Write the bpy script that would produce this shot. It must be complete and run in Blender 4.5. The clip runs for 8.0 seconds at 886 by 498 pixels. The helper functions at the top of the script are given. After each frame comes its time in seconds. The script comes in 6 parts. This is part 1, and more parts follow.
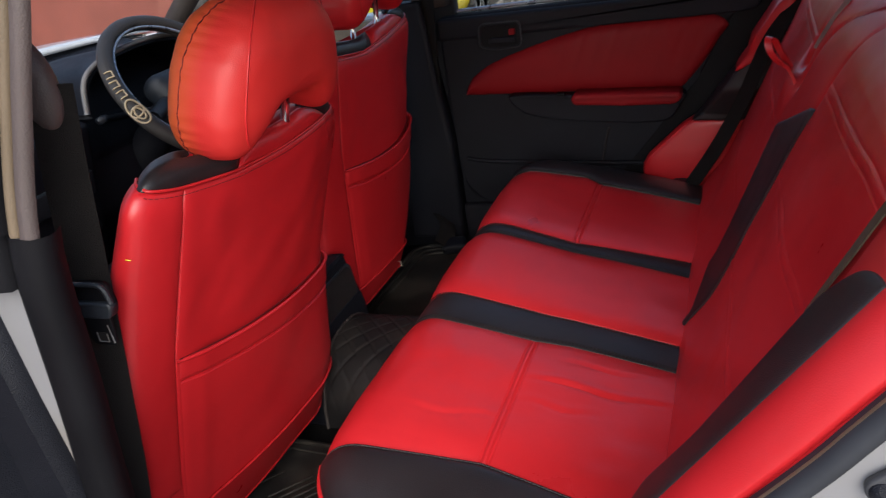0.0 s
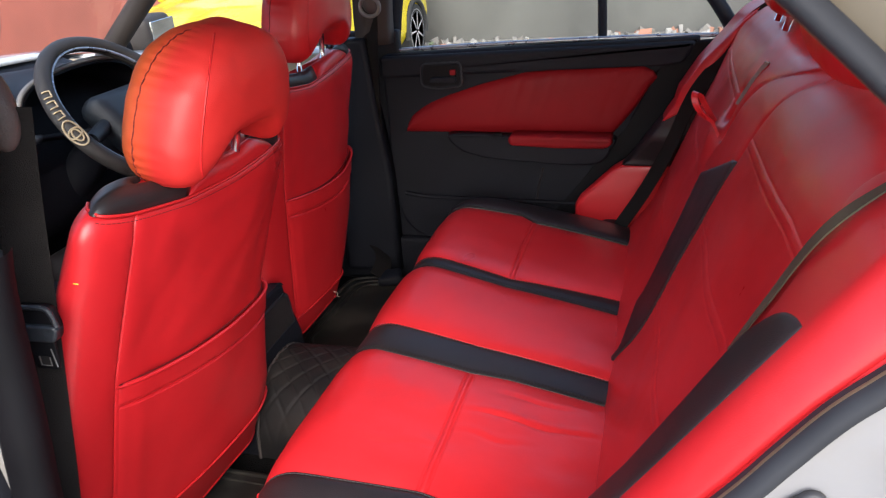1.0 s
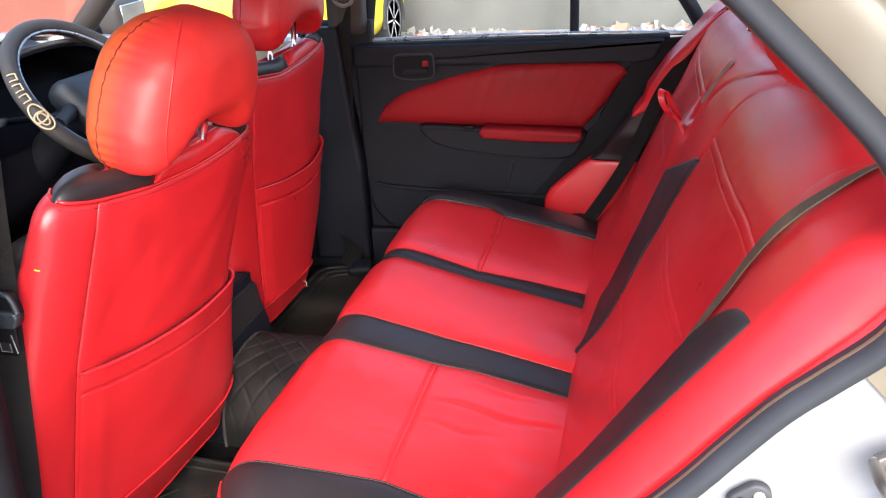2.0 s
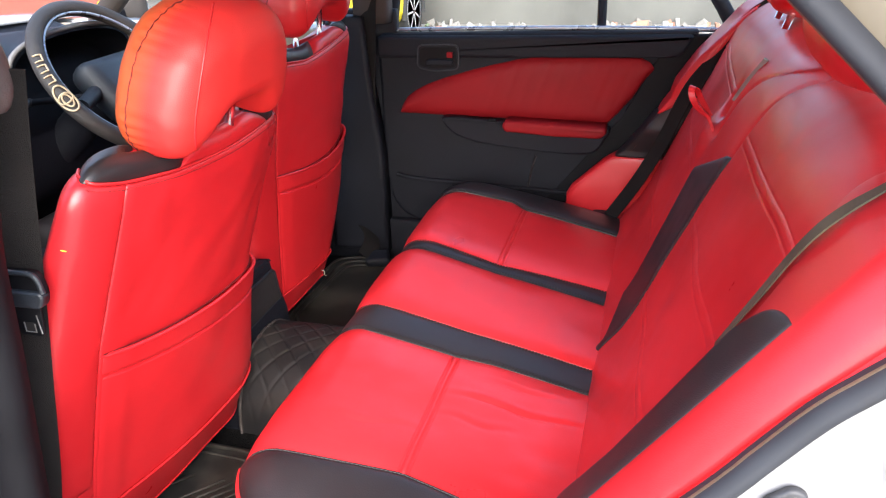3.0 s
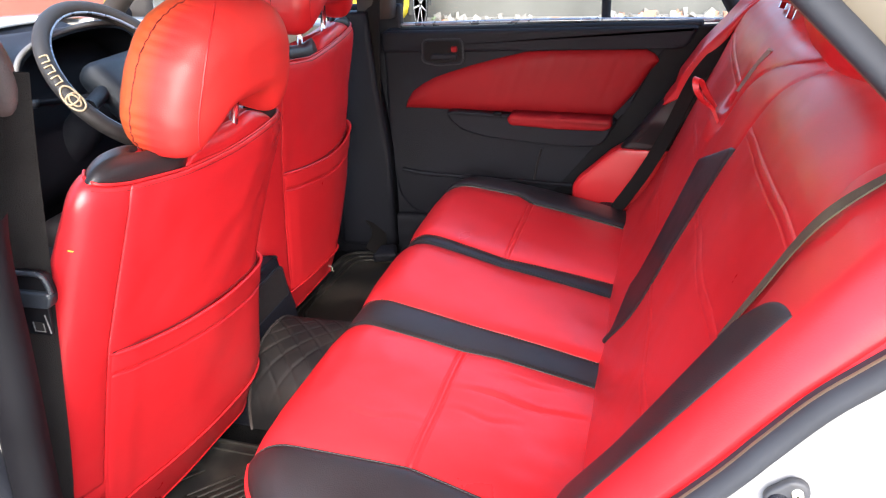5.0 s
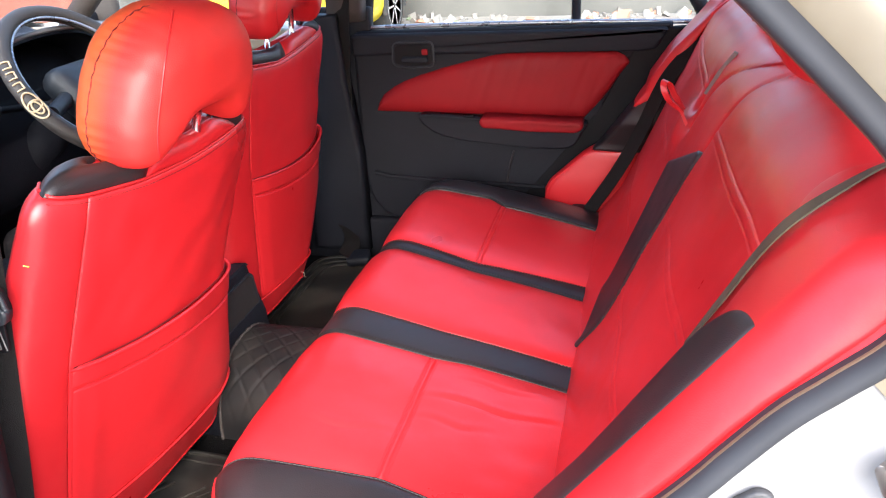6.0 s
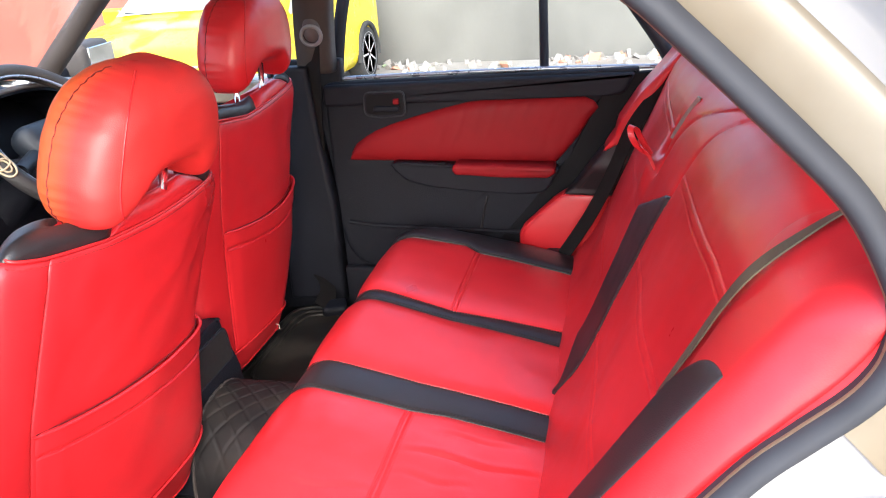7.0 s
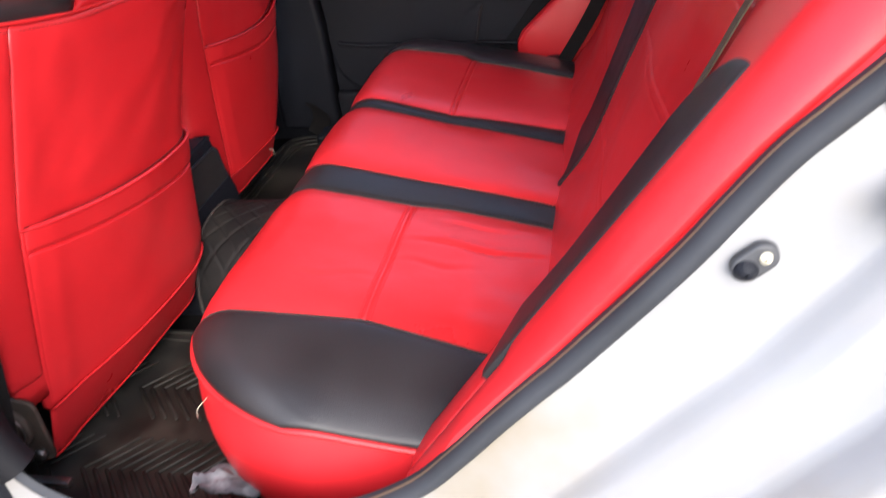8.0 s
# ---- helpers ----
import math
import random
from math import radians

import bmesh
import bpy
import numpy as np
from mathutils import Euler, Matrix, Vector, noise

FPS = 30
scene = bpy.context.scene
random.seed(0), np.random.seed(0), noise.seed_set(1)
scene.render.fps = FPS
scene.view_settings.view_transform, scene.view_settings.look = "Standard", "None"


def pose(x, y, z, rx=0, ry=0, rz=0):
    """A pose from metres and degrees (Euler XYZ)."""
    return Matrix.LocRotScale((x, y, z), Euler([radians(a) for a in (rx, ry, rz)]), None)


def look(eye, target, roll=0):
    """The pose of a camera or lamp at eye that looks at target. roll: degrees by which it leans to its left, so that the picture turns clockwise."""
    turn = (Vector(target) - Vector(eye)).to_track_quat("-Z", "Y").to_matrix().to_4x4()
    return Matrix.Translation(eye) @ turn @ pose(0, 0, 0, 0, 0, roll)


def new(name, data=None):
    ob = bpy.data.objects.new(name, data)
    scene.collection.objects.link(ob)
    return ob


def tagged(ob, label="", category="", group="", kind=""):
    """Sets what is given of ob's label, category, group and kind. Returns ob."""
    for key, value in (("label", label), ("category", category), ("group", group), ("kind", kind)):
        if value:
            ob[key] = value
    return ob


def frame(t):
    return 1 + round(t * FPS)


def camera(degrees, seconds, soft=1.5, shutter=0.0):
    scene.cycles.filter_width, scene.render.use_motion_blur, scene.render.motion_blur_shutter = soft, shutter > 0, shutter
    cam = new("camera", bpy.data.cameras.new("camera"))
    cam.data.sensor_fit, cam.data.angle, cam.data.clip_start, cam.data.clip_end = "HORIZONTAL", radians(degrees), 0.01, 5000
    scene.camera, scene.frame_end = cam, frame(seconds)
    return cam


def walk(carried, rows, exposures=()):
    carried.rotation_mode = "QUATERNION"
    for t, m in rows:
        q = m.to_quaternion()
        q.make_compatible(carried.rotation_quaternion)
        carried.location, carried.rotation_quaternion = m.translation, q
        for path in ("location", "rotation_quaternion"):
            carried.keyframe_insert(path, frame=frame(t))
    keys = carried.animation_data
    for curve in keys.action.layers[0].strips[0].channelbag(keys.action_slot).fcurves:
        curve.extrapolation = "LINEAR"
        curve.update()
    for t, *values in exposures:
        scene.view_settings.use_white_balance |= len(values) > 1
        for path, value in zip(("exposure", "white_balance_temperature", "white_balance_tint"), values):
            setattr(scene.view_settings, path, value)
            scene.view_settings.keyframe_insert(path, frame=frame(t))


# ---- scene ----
cam = camera(58.7, 8.0, soft=1.1, shutter=0.5)
PATH = [
    (0, (-1.194, -0.057, 1.216), (0.474, 0.659, 0.376), -9.4),
    (0.5, (-1.216, -0.044, 1.221), (0.509, 0.561, 0.41), -7.1),
    (1, (-1.229, -0.046, 1.234), (0.528, 0.496, 0.447), -5.2),
    (1.5, (-1.235, -0.063, 1.24), (0.534, 0.421, 0.443), -4.1),
    (3, (-1.229, -0.039, 1.233), (0.52, 0.467, 0.406), -2.3),
    (3.5, (-1.232, -0.029, 1.23), (0.509, 0.495, 0.397), -2.1),
    (4, (-1.231, -0.025, 1.228), (0.495, 0.514, 0.373), -2.5),
    (4.5, (-1.233, -0.035, 1.232), (0.495, 0.513, 0.388), -3.2),
    (6, (-1.213, -0.058, 1.241), (0.536, 0.42, 0.396), -3.4),
    (6.5, (-1.205, -0.06, 1.243), (0.551, 0.402, 0.405), -3.8),
    (7, (-1.199, -0.07, 1.248), (0.603, 0.366, 0.499), -4.3),
    (7.2, (-1.202, -0.069, 1.223), (0.583, 0.348, 0.422), -4.6),
    (7.5, (-1.195, -0.073, 1.174), (0.537, 0.336, 0.263), -6.1),
    (7.7, (-1.196, -0.07, 1.154), (0.495, 0.334, 0.164), -7.1),
    (8, (-1.206, -0.059, 1.124), (0.44, 0.374, 0.073), -8.0),
]
EXPOSURE = [(0.0, 0.85), (0.5, 0.95), (1.0, 1.55), (1.5, 2.15), (3.0, 2.45), (4.5, 2.6), (6.5, 2.65), (7.0, 2.65), (7.5, 2.45), (8.0, 2.1)]
walk(cam, [(t, look(eye, target, roll)) for t, eye, target, roll in PATH], EXPOSURE)

# ---------------------------------------------------------------- world and light
world = bpy.data.worlds.new("world")
scene.world = world
world.use_nodes = True
wn = world.node_tree
sky = wn.nodes.new("ShaderNodeTexSky")
sky.sky_type = "NISHITA"
sky.sun_disc = False
sky.sun_elevation, sky.sun_rotation = radians(35), radians(249.4)
sky.dust_density, sky.ozone_density = 1.7, 1.3
wn.nodes["Background"].inputs["Strength"].default_value = 0.15
wn.links.new(sky.outputs["Color"], wn.nodes["Background"].inputs["Color"])
sun_data = bpy.data.lights.new("sun", "SUN")
sun_data.energy, sun_data.angle, sun_data.color = 1.45, radians(60), (1.0, 0.985, 0.96)
sun = new("sun", sun_data)
sun.matrix_world = look((-8.8, -3.3, 6.6), (0, 0, 0))


# ---------------------------------------------------------------- materials
def shader(name, base, rough=0.5, metal=0.0, spec=0.5, vary=0.12, scale=6.0, grain=0.0, grain_scale=400.0,
           wave=0.0, wave_scale=14.0, other=None, mix_scale=2.5, mix_low=0.45, mix_high=0.65, coat=0.0, rough_vary=0.08):
    m = bpy.data.materials.new(name)
    m.use_nodes = True
    nt = m.node_tree
    p = nt.nodes["Principled BSDF"]
    tc = nt.nodes.new("ShaderNodeTexCoord")
    p.inputs["Metallic"].default_value = metal
    p.inputs["Specular IOR Level"].default_value = spec
    p.inputs["Coat Weight"].default_value = coat
    n1 = nt.nodes.new("ShaderNodeTexNoise")
    n1.inputs["Scale"].default_value, n1.inputs["Detail"].default_value = scale, 6.0
    nt.links.new(tc.outputs["Object"], n1.inputs["Vector"])
    ramp = nt.nodes.new("ShaderNodeValToRGB")
    ramp.color_ramp.elements[0].position, ramp.color_ramp.elements[1].position = 0.3, 0.7
    ramp.color_ramp.elements[0].color = (*[c * (1 - vary) for c in base], 1)
    ramp.color_ramp.elements[1].color = (*[min(1, c * (1 + vary)) for c in base], 1)
    nt.links.new(n1.outputs["Fac"], ramp.inputs["Fac"])
    col = ramp.outputs["Color"]
    if other:
        n2 = nt.nodes.new("ShaderNodeTexNoise")
        n2.inputs["Scale"].default_value, n2.inputs["Detail"].default_value = mix_scale, 8.0
        nt.links.new(tc.outputs["Object"], n2.inputs["Vector"])
        mr = nt.nodes.new("ShaderNodeMapRange")
        mr.inputs["From Min"].default_value, mr.inputs["From Max"].default_value = mix_low, mix_high
        nt.links.new(n2.outputs["Fac"], mr.inputs["Value"])
        mx = nt.nodes.new("ShaderNodeMix")
        mx.data_type = "RGBA"
        nt.links.new(mr.outputs["Result"], mx.inputs["Factor"])
        nt.links.new(col, mx.inputs["A"])
        mx.inputs["B"].default_value = (*other, 1)
        col = mx.outputs["Result"]
    nt.links.new(col, p.inputs["Base Color"])
    rr = nt.nodes.new("ShaderNodeMapRange")
    rr.inputs["From Min"].default_value, rr.inputs["From Max"].default_value = 0.3, 0.7
    rr.inputs["To Min"].default_value, rr.inputs["To Max"].default_value = max(0.02, rough - rough_vary), min(1, rough + rough_vary)
    nt.links.new(n1.outputs["Fac"], rr.inputs["Value"])
    nt.links.new(rr.outputs["Result"], p.inputs["Roughness"])
    last = None
    if wave:
        nw = nt.nodes.new("ShaderNodeTexNoise")
        nw.inputs["Scale"].default_value, nw.inputs["Detail"].default_value = wave_scale, 3.0
        nt.links.new(tc.outputs["Object"], nw.inputs["Vector"])
        b1 = nt.nodes.new("ShaderNodeBump")
        b1.inputs["Strength"].default_value, b1.inputs["Distance"].default_value = wave, 0.01
        nt.links.new(nw.outputs["Fac"], b1.inputs["Height"])
        last = b1
    if grain:
        ng = nt.nodes.new("ShaderNodeTexVoronoi")
        ng.inputs["Scale"].default_value = grain_scale
        nt.links.new(tc.outputs["Object"], ng.inputs["Vector"])
        b2 = nt.nodes.new("ShaderNodeBump")
        b2.inputs["Strength"].default_value, b2.inputs["Distance"].default_value = grain, 0.002
        nt.links.new(ng.outputs["Distance"], b2.inputs["Height"])
        if last:
            nt.links.new(last.outputs["Normal"], b2.inputs["Normal"])
        last = b2
    if last:
        nt.links.new(last.outputs["Normal"], p.inputs["Normal"])
    return m


def glass_shader(name, tint=(1, 1, 1), gloss=0.25):
    m = bpy.data.materials.new(name)
    m.use_nodes = True
    nt = m.node_tree
    nt.nodes.remove(nt.nodes["Principled BSDF"])
    clear = nt.nodes.new("ShaderNodeBsdfTransparent")
    clear.inputs["Color"].default_value = (*tint, 1)
    shine = nt.nodes.new("ShaderNodeBsdfGlossy")
    shine.inputs["Roughness"].default_value = 0.03
    lw = nt.nodes.new("ShaderNodeLayerWeight")
    lw.inputs["Blend"].default_value = 0.15
    fr = nt.nodes.new("ShaderNodeMath")
    fr.operation = "MULTIPLY"
    fr.inputs[1].default_value = gloss
    nt.links.new(lw.outputs["Facing"], fr.inputs[0])
    mx = nt.nodes.new("ShaderNodeMixShader")
    nt.links.new(fr.outputs[0], mx.inputs[0])
    nt.links.new(clear.outputs[0], mx.inputs[1])
    nt.links.new(shine.outputs[0], mx.inputs[2])
    nt.links.new(mx.outputs[0], nt.nodes["Material Output"].inputs["Surface"])
    return m


RED = shader("red_vinyl", (0.60, 0.018, 0.024), 0.37, spec=0.65, vary=0.12, scale=5, grain=0.045, grain_scale=620, wave=0.09, wave_scale=14, rough_vary=0.10)
RED_HEAD = shader("red_vinyl_orange_side", (0.60, 0.024, 0.022), 0.52, spec=0.55, vary=0.08, scale=6, grain=0.07, grain_scale=620, wave=0.05, wave_scale=14,
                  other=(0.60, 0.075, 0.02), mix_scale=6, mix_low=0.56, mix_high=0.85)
# the outer side of that headrest turns orange towards its front
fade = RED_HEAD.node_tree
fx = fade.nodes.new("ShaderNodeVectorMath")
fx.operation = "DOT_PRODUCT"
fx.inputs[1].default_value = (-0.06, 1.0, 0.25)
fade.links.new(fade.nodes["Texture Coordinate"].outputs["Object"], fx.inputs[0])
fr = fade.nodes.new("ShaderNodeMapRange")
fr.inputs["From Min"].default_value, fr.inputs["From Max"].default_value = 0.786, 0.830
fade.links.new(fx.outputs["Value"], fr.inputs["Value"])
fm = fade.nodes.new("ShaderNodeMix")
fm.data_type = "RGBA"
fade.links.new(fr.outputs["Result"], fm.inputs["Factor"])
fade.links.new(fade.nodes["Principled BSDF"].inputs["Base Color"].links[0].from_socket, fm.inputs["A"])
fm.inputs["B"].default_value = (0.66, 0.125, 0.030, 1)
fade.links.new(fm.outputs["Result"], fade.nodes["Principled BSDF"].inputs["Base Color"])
# seat red with the dimmer light at the far door put into its colour
RED_DOOR = shader("red_vinyl_door_dimmed", (0.235, 0.007, 0.0105), 0.58, spec=0.2, vary=0.10, scale=6, grain=0.07, grain_scale=620, wave=0.05, wave_scale=14)
BLACK = shader("black_vinyl", (0.0195, 0.0165, 0.0180), 0.42, spec=0.45, vary=0.2, scale=8, grain=0.10, grain_scale=600, wave=0.05, wave_scale=14)
PIPE = shader("red_piping", (0.56, 0.018, 0.022), 0.35, vary=0.1, scale=60)
THREAD_D = shader("dark_thread", (0.15, 0.01, 0.013), 0.8, vary=0.2, scale=90)
THREAD_L = shader("pale_red_thread", (0.58, 0.032, 0.036), 0.7, vary=0.2, scale=90)
THREAD_B = shader("black_thread", (0.012, 0.009, 0.009), 0.8, vary=0.2, scale=90)
THREAD_G = shader("grey_thread", (0.060, 0.054, 0.054), 0.8, vary=0.25, scale=90)
PLASTIC = shader("charcoal_plastic", (0.0108, 0.0117, 0.0168), 0.55, spec=0.2, vary=0.15, scale=9, grain=0.35, grain_scale=700)
PLASTIC_L = shader("grey_plastic", (0.20, 0.19, 0.185), 0.5, vary=0.1, scale=10, grain=0.15, grain_scale=600)
TRIM = shader("mauve_grey_trim", (0.095, 0.073, 0.069), 0.6, vary=0.1, scale=8, grain=0.2, grain_scale=500)
DARKTRIM = shader("dark_taupe_trim", (0.060, 0.050, 0.046), 0.6, spec=0.3, vary=0.1, scale=8, grain=0.2, grain_scale=500)
JET = shader("matt_black_plastic", (0.0065, 0.0063, 0.0080), 0.58, spec=0.15, vary=0.2, scale=12, grain=0.08, grain_scale=900)
SWITCH = shader("grey_rubber", (0.045, 0.046, 0.052), 0.55, vary=0.15, scale=40)
RUBBER = shader("rubber_seal", (0.034, 0.036, 0.043), 0.7, spec=0.22, vary=0.18, scale=12, other=(0.040, 0.034, 0.028), mix_scale=9, mix_low=0.6, mix_high=0.85)
PAINT = shader("white_paint", (0.80, 0.79, 0.79), 0.22, vary=0.02, scale=4, coat=0.5, rough_vary=0.03)
TAN = shader("tan_jamb_paint", (0.155, 0.127, 0.090), 0.4, vary=0.06, scale=5, coat=0.2, other=(0.20, 0.178, 0.142), mix_scale=4)
TANTRIM = shader("tan_trim", (0.15, 0.11, 0.07), 0.55, vary=0.12, scale=9, grain=0.15, grain_scale=500)
# body white darkened in its colour against the strong light here, plus tan stains
JAMB = shader("dimmed_jamb_paint", (0.262, 0.260, 0.270), 0.35, vary=0.09, scale=5, coat=0.2, other=(0.225, 0.196, 0.158), mix_scale=5, mix_low=0.50, mix_high=0.74)
WEB = shader("belt_webbing", (0.014, 0.0125, 0.012), 0.9, spec=0.15, vary=0.2, scale=20, grain=0.5, grain_scale=900)
WEB_B = shader("brown_belt_webbing", (0.085, 0.071, 0.043), 0.7, vary=0.2, scale=20, grain=0.15, grain_scale=1400)
CHROME = shader("chrome", (0.75, 0.75, 0.76), 0.18, metal=1.0, vary=0.05, scale=30)
STEEL = shader("dull_steel", (0.24, 0.22, 0.205), 0.42, metal=0.9, vary=0.25, scale=30)
RUST = shader("rusty_metal", (0.085, 0.062, 0.048), 0.7, metal=0.4, vary=0.4, scale=25)
CARPET = shader("dark_carpet", (0.0075, 0.0070, 0.0070), 0.95, spec=0.06, vary=0.35, scale=40, grain=0.8, grain_scale=350, other=(0.017, 0.015, 0.013), mix_scale=6, mix_low=0.55, mix_high=0.8)
MAT = shader("rubber_mat", (0.021, 0.0185, 0.0155), 0.55, spec=0.3, vary=0.25, scale=18, other=(0.065, 0.057, 0.046), mix_scale=9, mix_low=0.5, mix_high=0.78)
LINER = shader("headliner", (0.58, 0.56, 0.53), 0.9, vary=0.06, scale=10, grain=0.3, grain_scale=500)
HUB = shader("wheel_hub_plastic", (0.020, 0.024, 0.031), 0.42, vary=0.1, scale=12, grain=0.3, grain_scale=700)
COVERT = shader("wheel_cover", (0.045, 0.038, 0.034), 0.5, vary=0.2, scale=30, grain=0.4, grain_scale=500)
GOLD = shader("gold_print", (0.62, 0.48, 0.30), 0.5, vary=0.12, scale=60)
SILVER = shader("silver_trim", (0.42, 0.46, 0.52), 0.3, metal=0.7, vary=0.1, scale=30)
ALLOY = shader("alloy_paint", (0.55, 0.55, 0.56), 0.35, metal=0.3, vary=0.05, scale=20)
BEIGE = shader("beige_trim", (0.36, 0.29, 0.20), 0.6, vary=0.1, scale=12)
GLASS = glass_shader("window_glass", (0.97, 0.985, 0.975))
BRASS = shader("yellowed_plastic", (0.72, 0.66, 0.50), 0.5, vary=0.1, scale=40)
YELLOW = shader("yellow_paint", (0.80, 0.62, 0.02), 0.25, vary=0.03, scale=3, coat=0.5)
# opaque glass with the sky's pale reflection put into its base colour
SKYGLASS = shader("sky_pale_glass", (0.34, 0.37, 0.355), 0.08, vary=0.1, scale=3)
TYRE = shader("tyre_rubber", (0.025, 0.025, 0.026), 0.85, vary=0.2, scale=20)
WALL = shader("weathered_render", (0.118, 0.116, 0.108), 0.9, vary=0.18, scale=1.6, wave=0.5, wave_scale=6, other=(0.060, 0.059, 0.056), mix_scale=0.8, mix_low=0.48, mix_high=0.70)
REDWALL = shader("red_oxide_wall", (0.27, 0.085, 0.065), 0.9, vary=0.15, scale=1.5, wave=0.4, wave_scale=8)
GROUND = shader("dusty_concrete", (0.245, 0.232, 0.212), 0.95, vary=0.15, scale=1.2, wave=0.6, wave_scale=9, other=(0.19, 0.165, 0.14), mix_scale=0.7, mix_low=0.48, mix_high=0.7)


# ---------------------------------------------------------------- building helpers
def put_mesh(name, verts, faces, material, parent=None, label="", smooth=True):
    me = bpy.data.meshes.new(name)
    me.from_pydata([tuple(map(float, v)) for v in verts], [], faces)
    me.validate()
    if smooth:
        me.polygons.foreach_set("use_smooth", [True] * len(me.polygons))
    me.materials.append(material)
    me.update()
    ob = new(name, me)
    if parent is not None:
        ob.parent = parent
    if label:
        ob["label"] = label
    return ob


def part(name, bm, material, parent=None, label="", smooth=True):
    me = bpy.data.meshes.new(name)
    bm.to_mesh(me)
    bm.free()
    if smooth:
        me.polygons.foreach_set("use_smooth", [True] * len(me.polygons))
    me.materials.append(material)
    ob = new(name, me)
    if parent is not None:
        ob.parent = parent
    if label:
        ob["label"] = label
    return ob


def thing(name, label, category, group="", kind=""):
    return tagged(new(name), label, category, group, kind)


def grid_faces(n, m, wrap_n=False, wrap_m=False, base=0):
    fs = []
    for i in range(n if wrap_n else n - 1):
        for j in range(m if wrap_m else m - 1):
            a, b = base + i * m + j, base + ((i + 1) % n) * m + j
            c, d = base + ((i + 1) % n) * m + (j + 1) % m, base + i * m + (j + 1) % m
            fs.append((a, b, c, d))
    return fs


def eased(n):
    """n steps from 0 to 1, denser towards both ends."""
    t = np.linspace(0, 1, n)
    return 0.55 * t + 0.45 * (0.5 - 0.5 * np.cos(np.pi * t))


def sewn(name, S, ua, ub, v0, v1, material, parent, nu=26, nv=26, puff=0.005, edge=0.010, out=(0, 0, 1), label="", skirt=0.014, wrinkle=0.0, seed=0, relief=None, levels=None):
    """A sewn cover panel on the surface S(u, v), between u = ua(v) and ub(v): it swells away from its seams and tucks in at them."""
    vs = v0 + (v1 - v0) * eased(nv) if levels is None else np.array(levels)
    nv = len(vs)
    A, B = np.array([ua(v) for v in vs]), np.array([ub(v) for v in vs])
    e = eased(nu)
    U = A[None, :] + (B - A)[None, :] * e[:, None]
    V = np.repeat(vs[None, :], nu, 0)
    P = S(U, V)
    du, dv = np.gradient(P, axis=0), np.gradient(P, axis=1)
    N = np.cross(du, dv)
    N /= np.linalg.norm(N, axis=2, keepdims=True) + 1e-12
    mid = N[nu // 2, nv // 2]
    if np.dot(mid, out) < 0:
        N = -N
        flip = True
    else:
        flip = False
    lu = np.cumsum(np.linalg.norm(np.diff(P, axis=0, prepend=P[:1]), axis=2), 0)
    lv = np.cumsum(np.linalg.norm(np.diff(P, axis=1, prepend=P[:, :1]), axis=2), 1)
    d = np.minimum(np.minimum(lu, lu[-1:] - lu), np.minimum(lv, lv[:, -1:] - lv))
    h = puff * (1 - np.exp(-d / edge)) - 0.002
    if wrinkle:
        for i in range(nu):
            for j in range(nv):
                q = Vector(P[i, j]) * 9 + Vector((seed * 3.1, seed, 0))
                r = noise.noise(q) + 0.5 * noise.noise(q * 2.7)
                h[i, j] += wrinkle * r * min(1, d[i, j] / 0.03)
    if relief is not None:
        h = h + relief(P) * clamp01(d / 0.006)
    Q = P + N * h[:, :, None]
    verts = list(Q.reshape(-1, 3))
    faces = grid_faces(nu, nv)
    rim = [(i, 0) for i in range(nu)] + [(nu - 1, j) for j in range(1, nv)] + [(i, nv - 1) for i in range(nu - 2, -1, -1)] + [(0, j) for j in range(nv - 2, 0, -1)]
    base = len(verts)
    for i, j in rim:
        verts.append(Q[i, j] - N[i, j] * skirt)
    k = len(rim)
    for a in range(k):
        i, j = rim[a]
        i2, j2 = rim[(a + 1) % k]
        faces.append((i * nv + j, base + a, base + (a + 1) % k, i2 * nv + j2))
    if flip:
        faces = [f[::-1] for f in faces]
    return put_mesh(name, verts, faces, material, parent, label)


def smooth_line(points, n=60, closed=False):
    """A Catmull-Rom line through the points."""
    P = np.array(points, float)
    k = len(P)
    out = []
    segs = k if closed else k - 1
    for q in range(n if closed else n + 1):
        s = q * segs / n
        i = min(int(s), segs - 1)
        t = s - i
        if closed:
            a, b, c, d = P[(i - 1) % k], P[i], P[(i + 1) % k], P[(i + 2) % k]
        else:
            a, b, c, d = P[max(i - 1, 0)], P[i], P[i + 1], P[min(i + 2, k - 1)]
        out.append(0.5 * (2 * b + (c - a) * t + (2 * a - 5 * b + 4 * c - d) * t * t + (3 * b - a - 3 * c + d) * t ** 3))
    return np.array(out)


